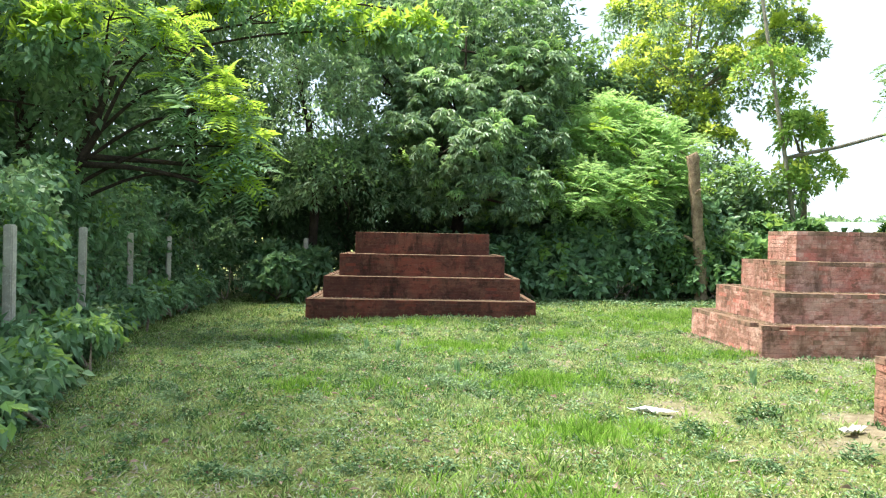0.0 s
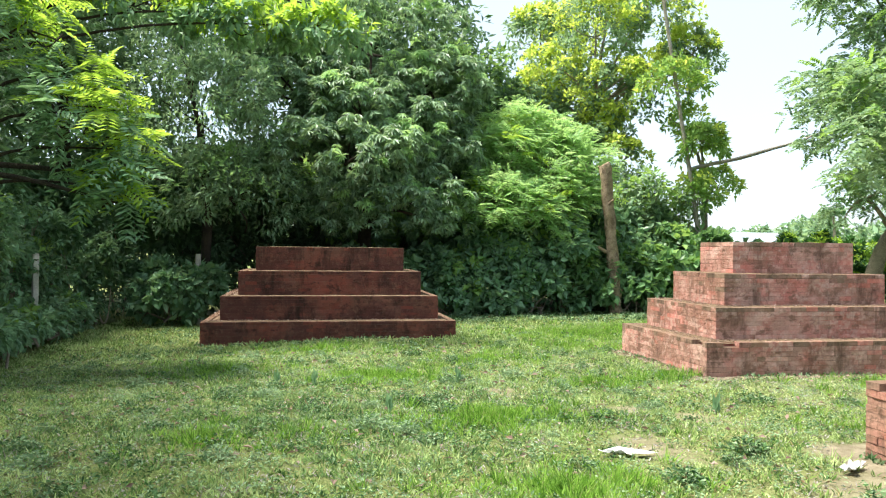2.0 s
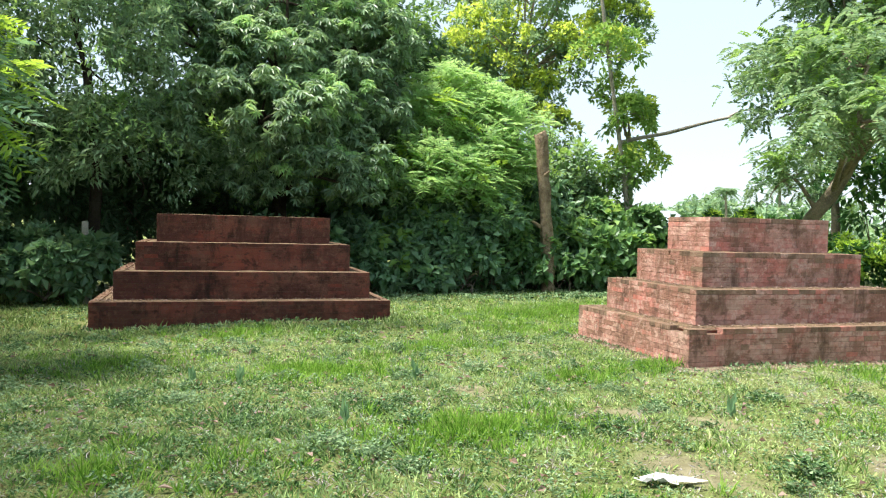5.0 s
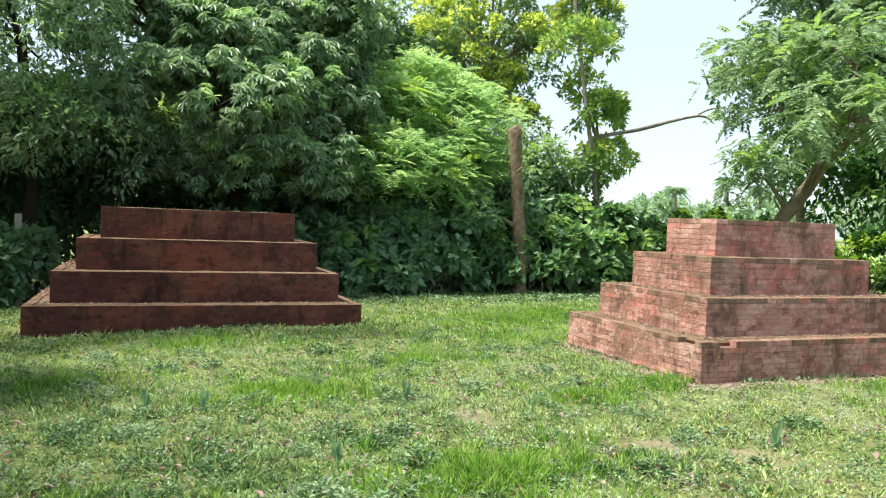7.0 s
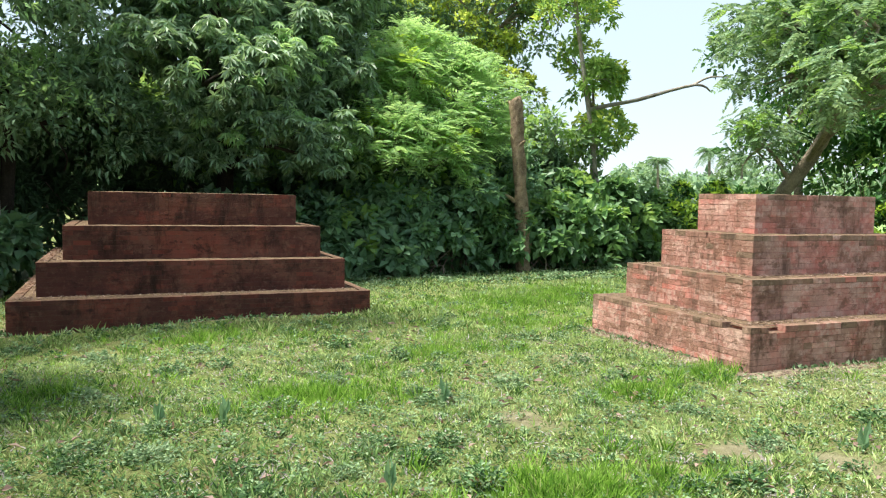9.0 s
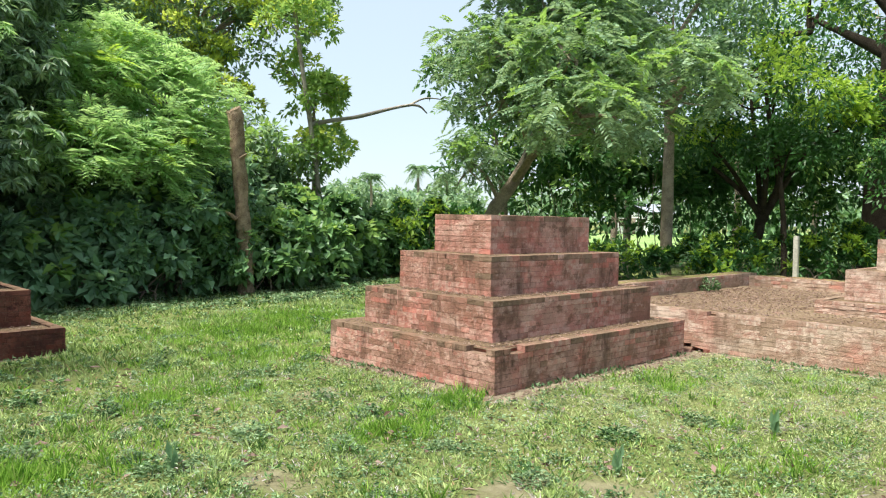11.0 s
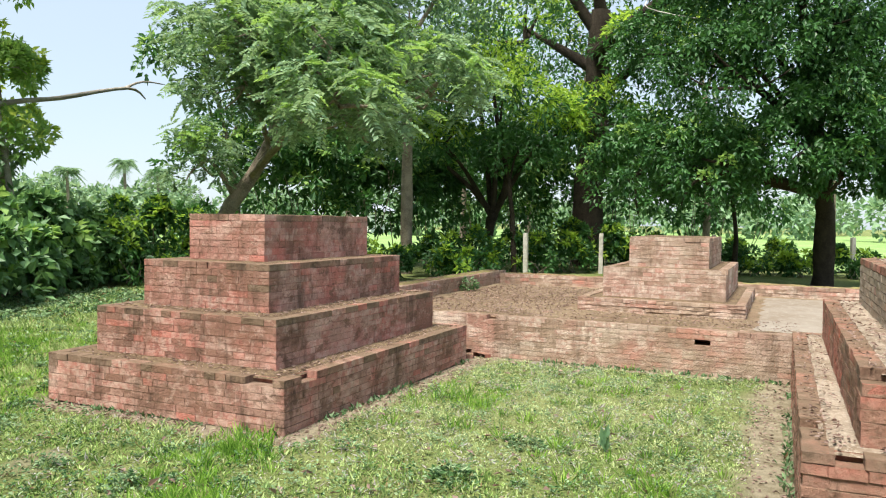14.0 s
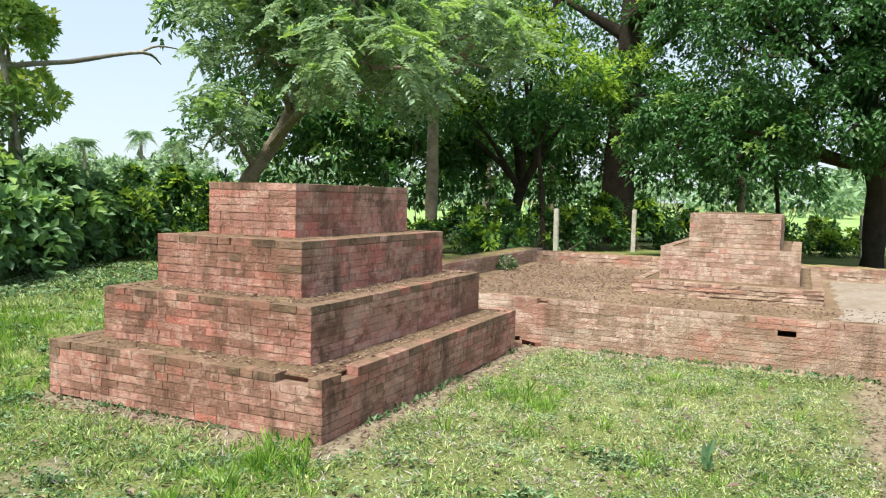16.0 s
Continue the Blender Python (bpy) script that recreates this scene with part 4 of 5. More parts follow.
for k, (x, y, r, h) in enumerate(((-7.6, 8.0, 1.5, 2.8), (-8.0, 13.2, 1.6, 3.0), (-6.4, 17.2, 1.5, 2.8), (-3.8, 20.4, 1.6, 3.0), (-1.0, 21.4, 1.6, 2.8), (1.6, 21.8, 1.7, 3.0), (-9.5, 17.5, 2.0, 3.5), (-4.6, 23.0, 2.3, 3.6), (-7.6, 22.4, 2.3, 3.8), (-10.4, 21.0, 2.3, 3.8), (2.6, 23.6, 2.0, 3.2), (5.6, 24.6, 2.0, 3.0), (-1.6, 23.0, 2.0, 3.2))):
    shrub("dense dark undergrowth beneath the trees", (x, y, 0), [((x, y, h * 0.5), (r, r, h * 0.5)), ((x + 0.6, y - 0.5, h * 0.3), (r * 0.8, r * 0.7, h * 0.3))],
          36, 13, (0.24, 0.11), [LEAF_DARK], "leaf", 0, 0.34, 0.4)

for k, (x, y, r, h) in enumerate(((-5.2, 20.6, 1.7, 4.2), (-2.4, 20.9, 1.6, 3.6), (0.4, 21.2, 1.7, 3.6), (3.2, 21.0, 1.6, 3.4), (5.8, 21.2, 1.6, 3.2), (8.0, 21.8, 1.5, 2.6), (10.6, 22.6, 1.3, 1.5), (-9.6, 13.0, 2.0, 5.0), (-9.2, 6.0, 2.0, 4.6))):
    shrub("tall leafy thicket filling the wood's edge", (x, y, 0), [((x, y, h * 0.5), (r, r * 0.8, h * 0.5)), ((x + 0.5, y - 0.3, h * 0.75), (r * 0.9, r * 0.7, h * 0.28))],
          60, 15, (0.24, 0.10), [LEAF_DARK, LEAF_FEATHER], "leaf", 0.15, 0.32, 0.4)
for k, (x, y, h) in enumerate(((-11.5, 24.0, 10.0), (-7.5, 26.5, 11.0), (0.8, 28.0, 9.5), (4.6, 28.5, 7.0), (-12.5, 18.0, 10.5), (-12.0, 12.0, 10.0))):
    tree("tall dense tree of the dark wood", (x, y, 0), [(x, y, -0.1), (x + 0.1, y, h * 0.3), (x - 0.1, y, h * 0.6)], [0.2, 0.16, 0.1],
         [((x, y, h * 0.35), (2.6, 2.0, h * 0.25)), ((x + 0.8, y, h * 0.65), (2.8, 2.2, h * 0.24)), ((x - 1.0, y, h * 0.9), (2.5, 2.1, h * 0.2))],
         60, 12, (0.34, 0.15), [LEAF_DARK], BARK_DARK, "leaf", 0, 0.3)

# ---------------------------------------------------------------- trees beyond the platform
layer = random.Random(12)
RAIN_LOBES = [((9.4, 12.3, 3.3), (1.1, 0.8, 0.5)), ((10.2, 13.0, 4.4), (1.2, 1.0, 0.6)), ((11.0, 13.2, 3.4), (1.3, 1.1, 0.6)), ((13.9, 19.1, 2.9), (0.8, 0.8, 0.9)), ((12.6, 12.2, 4.2), (1.1, 1.0, 0.6))]
for k in range(25):
    s, q, h = layer.uniform(0, 6.28), layer.uniform(0.2, 1.0), layer.uniform(3.6, 9.2)
    w = 1.0 - abs(h - 6.2) / 6.0
    RAIN_LOBES.append(((12.6 + 2.5 * q * w * math.cos(s), 15.0 + 2.6 * q * w * math.sin(s), h), (layer.uniform(0.9, 1.5), layer.uniform(0.9, 1.5), layer.uniform(0.4, 0.75))))
tree("leaning grey-green tree with fine drooping foliage", (14.4, 19.2, 0), [(14.4, 19.2, -0.1), (14.35, 18.8, 1.5), (14.9, 18.0, 3.1), (14.6, 17.0, 4.8)], [0.24, 0.19, 0.16, 0.11],
     RAIN_LOBES, 30, 3, (0.30, 0.056), [LEAF_RAIN, LEAF_FEATHER], BARK, "feather", 0.4, 0.34, 0.5)
tree("straight tall grey trunk with high foliage", (20.0, 16.6, 0), [(20.0, 16.6, -0.1), (20.0, 16.6, 3.0), (19.9, 16.6, 7.0)], [0.19, 0.165, 0.13],
     [((20.0, 16.6, 7.4), (2.2, 2.2, 1.8)), ((18.6, 15.6, 5.6), (1.6, 1.5, 1.0)), ((21.0, 15.4, 9.0), (2.2, 2.2, 1.4))],
     55, 14, (0.22, 0.085), [LEAF_DARK, LEAF_RAIN], BARK, "leaf", 0.3, 0.3)
# LEAF_BRIGHT clumps colour sunlit patches into this crown.
tree("forked dark-barked tree with open crown", (22.8, 15.2, 0), [(22.8, 15.2, -0.1), (22.85, 15.05, 1.2), (22.9, 14.9, 1.9)], [0.19, 0.17, 0.15],
     [((22.2, 14.4, 5.2), (1.8, 1.8, 1.0)), ((23.4, 15.8, 6.4), (2.0, 2.2, 1.2)), ((22.0, 16.4, 4.0), (1.3, 1.6, 0.8)), ((24.0, 13.4, 4.4), (1.5, 1.4, 1.0))],
     44, 13, (0.22, 0.08), [LEAF_BIG, LEAF_BRIGHT], BARK_DARK, "leaf", 0.7, 0.32, 0.4,
     limbs=[([(22.9, 14.9, 1.8), (23.0, 14.5, 2.9), (22.9, 14.7, 4.2), (22.7, 14.9, 5.8)], [0.13, 0.11, 0.085, 0.05]), ([(22.9, 14.9, 1.8), (22.7, 15.5, 2.6), (22.2, 16.3, 3.4)], [0.12, 0.09, 0.05])])
tree("thin dark leaning tree by the fence", (21.9, 13.8, 0), [(21.9, 13.8, -0.1), (22.0, 13.9, 1.4), (22.1, 14.1, 3.0)], [0.10, 0.085, 0.06],
     [((22.2, 13.8, 3.7), (1.1, 1.2, 0.8))], 40, 12, (0.20, 0.08), [LEAF_BIG], BARK_DARK, "leaf", 0, 0.34)
# Bright clumps here also stand for sun coming through the leaves.
tree("huge old dark trunk with heavy spreading limbs", (28.0, 13.0, 0), [(28.0, 13.0, -0.1), (28.0, 13.0, 2.5), (27.9, 12.8, 6.0), (27.7, 12.6, 9.5)], [0.72, 0.56, 0.47, 0.36],
     [((26.0, 12.2, 5.0), (2.2, 2.0, 1.3)), ((25.6, 10.0, 7.2), (2.4, 2.2, 1.3)), ((28.0, 15.6, 8.6), (3.0, 2.6, 1.8)), ((26.4, 7.4, 9.6), (3.0, 3.0, 1.3)), ((27.0, 12.8, 11.0), (3.2, 3.0, 1.6))],
     48, 13, (0.26, 0.095), [LEAF_BIG, LEAF_BRIGHT], BARK_DARK, "leaf", 0.5, 0.28, 0.3,
     limbs=[([(27.7, 12.7, 7.9), (25.0, 11.4, 7.9), (22.4, 9.2, 8.3), (20.4, 6.2, 8.7)], [0.27, 0.22, 0.17, 0.10]), ([(27.8, 12.7, 8.6), (27.2, 13.8, 10.4), (26.8, 14.6, 12.5)], [0.24, 0.18, 0.1])])
# The lobe at z 10.4 is added above the view to shade those below.
tree("round-headed dark tree with large drooping leaves", (22.6, 5.2, 0), [(22.6, 5.2, -0.1), (22.6, 5.2, 2.0), (22.5, 5.5, 4.2)], [0.30, 0.26, 0.2],
     [((20.6, 8.2, 2.9), (1.3, 1.7, 1.5)), ((20.7, 5.4, 3.5), (1.2, 1.9, 1.5)), ((20.9, 7.0, 5.2), (1.6, 2.6, 1.7)), ((21.2, 10.0, 3.0), (1.3, 1.5, 1.5)), ((22.0, 4.9, 4.4), (1.5, 1.3, 1.5)), ((21.2, 5.6, 6.6), (1.7, 1.9, 1.7)), ((22.0, 8.8, 6.4), (1.6, 2.0, 1.3)), ((22.4, 6.2, 8.6), (1.8, 2.2, 1.2)), ((21.8, 7.6, 8.2), (1.5, 1.8, 1.1)), ((21.8, 5.0, 5.8), (1.2, 1.2, 1.3)), ((20.6, 6.4, 10.4), (1.8, 2.2, 0.8)), ((20.9, 4.9, 2.9), (0.9, 1.1, 0.8))],
     66, 24, (0.155, 0.072), [LEAF_BIG, LEAF_FEATHER], BARK_DARK, "leaf", 0.1, 0.22, 0.6)
tree("thin young tree beside the field fence", (24.0, 7.6, 0), [(24.0, 7.6, -0.1), (23.9, 7.5, 1.2), (24.1, 7.7, 2.8)], [0.09, 0.07, 0.05],
     [((23.6, 7.9, 3.4), (1.0, 1.2, 0.8))], 34, 12, (0.22, 0.09), [LEAF_BIG], BARK_DARK, "leaf", 0, 0.34)
tree("bare thin branches against the sky", (25.0, 0.6, 0), [(25.0, 0.6, -0.1), (25.0, 0.6, 3.5), (24.8, 1.0, 7.0)], [0.2, 0.17, 0.12],
     [((24.6, 0.4, 8.6), (1.8, 1.6, 1.0)), ((24.4, 2.6, 8.0), (1.3, 1.2, 0.7))], 30, 9, (0.22, 0.08), [LEAF_BIG], BARK_DARK, "leaf", 0, 0.3,
     limbs=[([(24.9, 0.8, 5.6), (23.8, 2.0, 6.4), (23.0, 3.2, 6.9)], [0.10, 0.07, 0.03]), ([(24.9, 0.8, 4.8), (24.0, 1.8, 5.0), (23.2, 2.8, 5.4)], [0.08, 0.05, 0.02])])
for k, (x, y, h, r) in enumerate(((18.0, 21.5, 6.5, 2.0), (24.0, 20.5, 8.5, 2.6), (30.0, 19.0, 9.5, 3.0), (33.0, 14.0, 10.0, 3.0), (31.0, 9.0, 11.0, 2.8), (27.0, 23.0, 9.0, 2.8), (36.0, 18.0, 10.0, 3.2), (33.0, 4.5, 10.0, 2.8))):
    tree("slim grove tree with mixed greyish foliage", (x, y, 0), [(x, y, -0.1), (x + 0.1, y, h * 0.3), (x, y + 0.2, h * 0.6)], [0.16, 0.13, 0.09],
         [((x, y, h * 0.55), (r, r, h * 0.16)), ((x + 0.3, y - 0.4, h * 0.78), (r, r, h * 0.17)), ((x - 0.8, y + 0.6, h * 0.98), (r * 0.8, r * 0.8, h * 0.14))],
         46, 11, (0.26, 0.10), [LEAF_BIG, LEAF_FEATHER], BARK, "leaf", 0.3, 0.26, dense=0.6)
# The bright clumps colour in sunlit low growth.
for k, (x, y, r, h) in enumerate(((17.8, 16.6, 0.9, 0.9), (19.4, 15.2, 0.9, 0.9), (20.8, 14.8, 0.9, 1.1), (22.9, 13.6, 1.0, 1.2), (24.3, 12.9, 1.0, 1.4), (25.6, 12.0, 1.0, 1.5), (26.2, 10.9, 1.0, 1.2), (26.0, 9.2, 0.9, 1.0), (26.6, 7.6, 0.9, 0.8), (27.0, 6.0, 0.9, 0.8), (27.2, 4.2, 0.9, 0.9), (27.2, 2.4, 0.9, 0.8), (16.0, 19.2, 1.0, 1.1), (13.2, 20.4, 1.0, 1.9), (14.7, 20.6, 1.0, 1.6), (16.4, 20.8, 1.1, 1.5), (17.2, 18.2, 1.0, 1.3))):
    shrub("low dark undergrowth along the field fence", (x, y, 0), [((x, y, h * 0.5), (r, r, h * 0.5)), ((x - 0.5, y - 0.4, h * 0.3), (r * 0.7, r * 0.7, h * 0.3))],
          30, 12, (0.18, 0.08), [LEAF_BIG, LEAF_BRIGHT], "leaf", 0.4, 0.34, 0.3)
for k, (x, y, r, h) in enumerate(((19.5, 20.0, 1.8, 4.0), (23.0, 18.6, 1.8, 4.2), (26.5, 16.8, 2.0, 4.6), (29.6, 15.4, 2.0, 4.6), (30.6, 11.8, 2.0, 5.0), (31.2, 8.6, 1.8, 5.0), (35.0, 22.0, 2.4, 5.0))):
    shrub("leafy grove thicket in the shade of tall trees", (x, y, 0), [((x, y, h * 0.62), (r, r, h * 0.40)), ((x + 0.7, y - 0.8, h * 0.45), (r * 0.9, r * 0.9, h * 0.28)), ((x - 0.4, y + 0.8, h * 0.85), (r, r, h * 0.25))],
          50, 11, (0.30, 0.12), [LEAF_BIG, LEAF_FEATHER], "leaf", 0.2, 0.3, 0.5)
PM2 = post_mesh(1.35, 0.13)
for k, (x, y) in enumerate(((20.9, 13.1), (23.9, 11.55), (25.9, 8.3), (26.4, 5.2), (26.6, 4.2), (26.6, 2.6))):
    ob = new("fence_post", PM2)
    ob.matrix_basis = pose(x, y, 0, 0.9 * (k % 3 - 1), 0.6, 7 * k)
    tagged(ob, "grey concrete post of the field fence", "fence post", "posts of the field fence")

me = limb_mesh("hanging_cable", [([(22.4, 9.9, 8.25), (20.86, 9.75, 7.5), (21.6, 8.35, 7.25), (22.2, 7.0, 7.35), (22.9, 5.4, 7.8)], [0.016] * 5)], POST)
tagged(new("hanging_cable", me), "thin pale cable sagging between tree boughs", "cable")

# ---------------------------------------------------------------- distance
FIELD = rough_material("young_crop", (0.17, 0.29, 0.09), (0.25, 0.36, 0.13), (0.13, 0.22, 0.06), 0.35, 0.6, 0.05)
FX, FY = np.meshgrid(np.linspace(29.5, 150, 60), np.linspace(-70, 60, 60))
i = (np.arange(59)[:, None] * 60 + np.arange(59)[None, :]).ravel()
tagged(new("field", mesh_of("field", np.stack([FX.ravel(), FY.ravel(), 0.05 + 0.03 * rng.random(FX.size)], 1), np.stack([i, i + 1, i + 61, i + 60], 1), [FIELD])), "bright green crop field beyond the fence", "field", kind="structure")
house = thing("house", "white rendered low house with a tin roof, far off", "house", "", (82, 54, 0))
for nm, data in (("wall", box_mesh("wall", [(-3, 3, -2.2, 2.2, -0.05, 2.7)], WALLWHITE)),
                 ("roof", mesh_of("roof", [(-3.5, -2.8, 2.6), (3.5, -2.8, 2.6), (3.5, 2.8, 2.6), (-3.5, 2.8, 2.6), (-3.5, 0, 3.8), (3.5, 0, 3.8)], [(0, 1, 5, 4), (2, 3, 4, 5)], [TIN]))):
    part(nm, data, house)
part("door", box_mesh("door", [(-3.06, -2.99, -0.5, 0.5, 0, 2.0)], BARK), house)
for y in (-1.6, 1.1):
    part("window", box_mesh("window", [(-3.05, -2.99, y, y + 0.7, 1.0, 1.9)], BARK_DARK), house)
shed = thing("shed", "pale tin-roofed shed beyond the field", "shed", "", (40, 68, 0))
part("wall", box_mesh("wall", [(-3.5, 3.5, -2, 2, -0.05, 2.3)], WALLWHITE), shed)
part("roof", mesh_of("roof", [(-4.2, -2.8, 2.2), (4.2, -2.8, 2.2), (4.2, 2.8, 2.2), (-4.2, 2.8, 2.2), (-4.2, 0, 3.6), (4.2, 0, 3.6)], [(0, 1, 5, 4), (2, 3, 4, 5)], [TIN]), shed)


def far_woods():
    lobes = []
    r = random.Random(5)
    for k in range(64):
        a = radians(-25 + k * 2.2 + r.uniform(-1, 1))
        dist = r.uniform(130, 175) if k % 3 else r.uniform(84, 100)
        h = r.uniform(4, 8) if k % 3 else r.uniform(3.5, 5.5)
        lobes.append(((dist * math.sin(a), dist * math.cos(a), h * 0.45), (r.uniform(4, 7), r.uniform(3, 5), h * 0.55)))
    return crown_mesh("far_woods", lobes, 34, 6, (0.95, 0.55), [LEAF_RAIN], "leaf", 0, 0.3)


tagged(new("far_woods", far_woods()), "hazy line of woods across the fields", "woods", kind="stuff")


def palm(x, y, h):
    owner = thing("palm_tree", "slender far palm above the woods", "palm", "far palms", (x, y, 0))
    me = limb_mesh("trunk", [([(0, 0, -0.1), (0.3, 0, h * 0.5), (0.2, 0.1, h)], [0.22, 0.17, 0.14])], BARK)
    part("trunk", me, owner)
    bs, ax = [], []
    for q in range(34):
        s = q * 2.4
        rise, reach = rng.uniform(-0.3, 1.5), rng.uniform(1.3, 2.1)
        d = unit(np.array((math.cos(s), math.sin(s), rise)))
        for w in range(12):
            t = (w + 1) / 12
            p = np.array((0.2, 0.1, h)) + d * reach * t - np.array((0, 0, 1.2 * t * t))
            for sg in (-1, 1):
                bs.append(p)
                ax.append(unit(np.array((-math.sin(s) * sg, math.cos(s) * sg, -0.7)) + d * 0.6))
    v, f = blades(np.array(bs), np.array(ax), 0.75, 0.09)
    part("fronds", mesh_of("fronds", v, f, [LEAF_RAIN]), owner)


for x, y, h in ((62, 74, 7.6), (66, 73, 6.8), (57, 77, 6.4)):
    palm(x, y, h)

# ---------------------------------------------------------------- lawn growth
def open_ground(n, x0, x1, y0, y1, bias=1.0):
    x, y = rng.uniform(x0, x1, n), rng.uniform(y0, y1, n)
    keep = np.ones(n, bool)
    for box in SOLIDS:
        keep &= gap_to(x, y, box) > 0.015
    keep &= rng.random(n) > soil_at(x, y) * 1.25
    keep &= rng.random(n) < bias
    return x[keep], y[keep]


def sward(name, tufts, per, area, spread_of, length, width, lean, mat, label, share=None):
    """Grass in tufts, with gaps between them; share gives the part of the tufts kept at a place."""
    x, y = open_ground(tufts, *area)
    if share:
        keep = rng.random(len(x)) < share(x, y)
        x, y = x[keep], y[keep]
    m = len(x)
    patch = np.sin(2.3 * x + 1.1 * y) + np.sin(3.1 * y - 1.7 * x + 1.0) + 0.8 * np.sin(6.1 * x + 4.3 * y) + 0.8 * np.sin(7.7 * y - 5.2 * x)
    tall = np.clip(1.0 + 0.22 * patch, 0.5, 1.7) * rng.uniform(0.6, 1.3, m)
    i = np.repeat(np.arange(m), per)
    n = len(i)
    out = rng.normal(size=(n, 2)) * spread_of
    bx, by = x[i] + out[:, 0], y[i] + out[:, 1]
    clear = np.ones(n, bool)
    for box in SOLIDS:
        clear &= gap_to(bx, by, box) > 0.01
    i, out, bx, by = i[clear], out[clear], bx[clear], by[clear]
    n = len(i)
    tilt = np.concatenate([out / spread_of * 0.45 * lean + rng.normal(size=(n, 2)) * 0.5 * lean, np.ones((n, 1))], 1)
    v, f = blades(np.stack([bx, by, height(bx, by) - 0.004], 1), unit(tilt), length * tall[i] * rng.uniform(0.6, 1.25, n), width * rng.uniform(0.7, 1.25, n), 0.3)
    return tagged(new(name, mesh_of(name, v, f, [mat])), label, "grass", kind="stuff")


green_share = lambda x, y: np.exp(-((x + 0.4) / 2.3) ** 2 - ((y - 8.2) / 2.1) ** 2)
sward("grass", 17000, 8, (-4.4, 4.2, 2.6, 12.2), 0.022, 0.052, 0.011, 1.2, GRASS, "short mown lawn grass", lambda x, y: 1 - 0.85 * green_share(x, y))
sward("weedy_grass", 17000, 8, (-4.4, 4.2, 2.6, 12.2), 0.024, 0.055, 0.013, 1.3, GRASS_GREEN, "darker weedy grass in the middle of the lawn", green_share)
sward("grass", 11500, 8, (4.2, 8.4, 2.6, 12.2), 0.026, 0.036, 0.008, 1.5, GRASS_DRY, "short mown lawn grass")
sward("grass", 9500, 8, (-4.6, 14.0, 12.2, 20.0), 0.035, 0.075, 0.018, 1.0, GRASS, "short mown lawn grass")
sward("grass", 1500, 6, (-5.0, 9.0, -2.5, 2.7), 0.04, 0.06, 0.018, 1.2, GRASS, "short mown lawn grass")
sward("grass_clippings", 7000, 7, (-4.0, 8.2, 2.6, 12.2), 0.035, 0.05, 0.009, 3.5, STRAW, "dry pale clippings lying on the lawn")

# lusher patches: scattered tufts of longer blades
px, py = [], []
for cx, cy, r, n in ((1.15, 7.6, 0.55, 300), (0.42, 9.95, 0.5, 200), (1.2, 5.6, 0.5, 170), (3.8, 9.6, 0.32, 70), (5.8, 8.55, 0.4, 22), (4.57, 14.2, 1.1, 480), (5.6, 15.0, 1.0, 240), (2.84, 9.26, 0.4, 80),
                     (6.1, 8.9, 0.5, 18), (5.0, 7.6, 0.8, 22), (6.8, 7.6, 0.7, 14), (3.6, 12.6, 0.8, 160), (-1.5, 10.6, 0.6, 80), (0.6, 4.0, 0.7, 150), (4.4, 6.9, 0.5, 22), (-0.2, 12.6, 0.8, 110), (-1.2, 7.2, 0.6, 70), (1.9, 11.2, 0.7, 90)):
    a, q = rng.random(n) * 6.28, np.abs(rng.normal(size=n)) * r * 0.8
    px.append(cx + 1.3 * q * np.cos(a))
    py.append(cy + 0.8 * q * np.sin(a))
px, py = np.concatenate(px), np.concatenate(py)
tall = np.repeat(rng.uniform(0.5, 1.4, len(px)), 16)
off = rng.normal(size=(len(tall), 2)) * 0.028
px, py = np.repeat(px, 16) + off[:, 0], np.repeat(py, 16) + off[:, 1]
ok = np.ones(len(px), bool)
for box in SOLIDS:
    ok &= gap_to(px, py, box) > 0.02
px, py, tall, off = px[ok], py[ok], tall[ok], off[ok]
m = len(px)
v, f = blades(np.stack([px, py, height(px, py) - 0.004], 1), unit(np.concatenate([off * 14 + rng.normal(size=(m, 2)) * 0.35, np.ones((m, 1))], 1)), 0.10 * tall * rng.uniform(0.5, 1.25, m), 0.009 * np.ones(m), 0.3)
tagged(new("lush_grass", mesh_of("lush_grass", v, f, [GRASS_LUSH])), "taller bright green grass patches in the lawn", "grass", kind="stuff")

# weeds: low rosettes of small broad leaves
def weed_mesh(n, r, h, leaf):
    a = rng.random(n) * 6.28
    q = np.sqrt(rng.random(n)) * r * rng.uniform(0.5, 1.0, n)
    base = np.stack([q * np.cos(a), q * np.sin(a), rng.random(n) * h * (1.1 - q / r)], 1)
    axis = unit(np.stack([np.cos(a) + rng.normal(size=n) * 0.7, np.sin(a) + rng.normal(size=n) * 0.7, rng.uniform(-0.2, 0.9, n)], 1))
    v, f = blades(base, axis, leaf * rng.uniform(0.6, 1.3, n), leaf * 0.55 * rng.uniform(0.7, 1.1, n), 0.25)
    return mesh_of("weed", v, f, [WEED])


WEEDS = [weed_mesh(150, 0.15, 0.09, 0.04), weed_mesh(220, 0.2, 0.12, 0.045), weed_mesh(90, 0.11, 0.08, 0.035), weed_mesh(170, 0.17, 0.15, 0.05)]
wx, wy = open_ground(230, -3.2, 4.2, 3.2, 13.4)
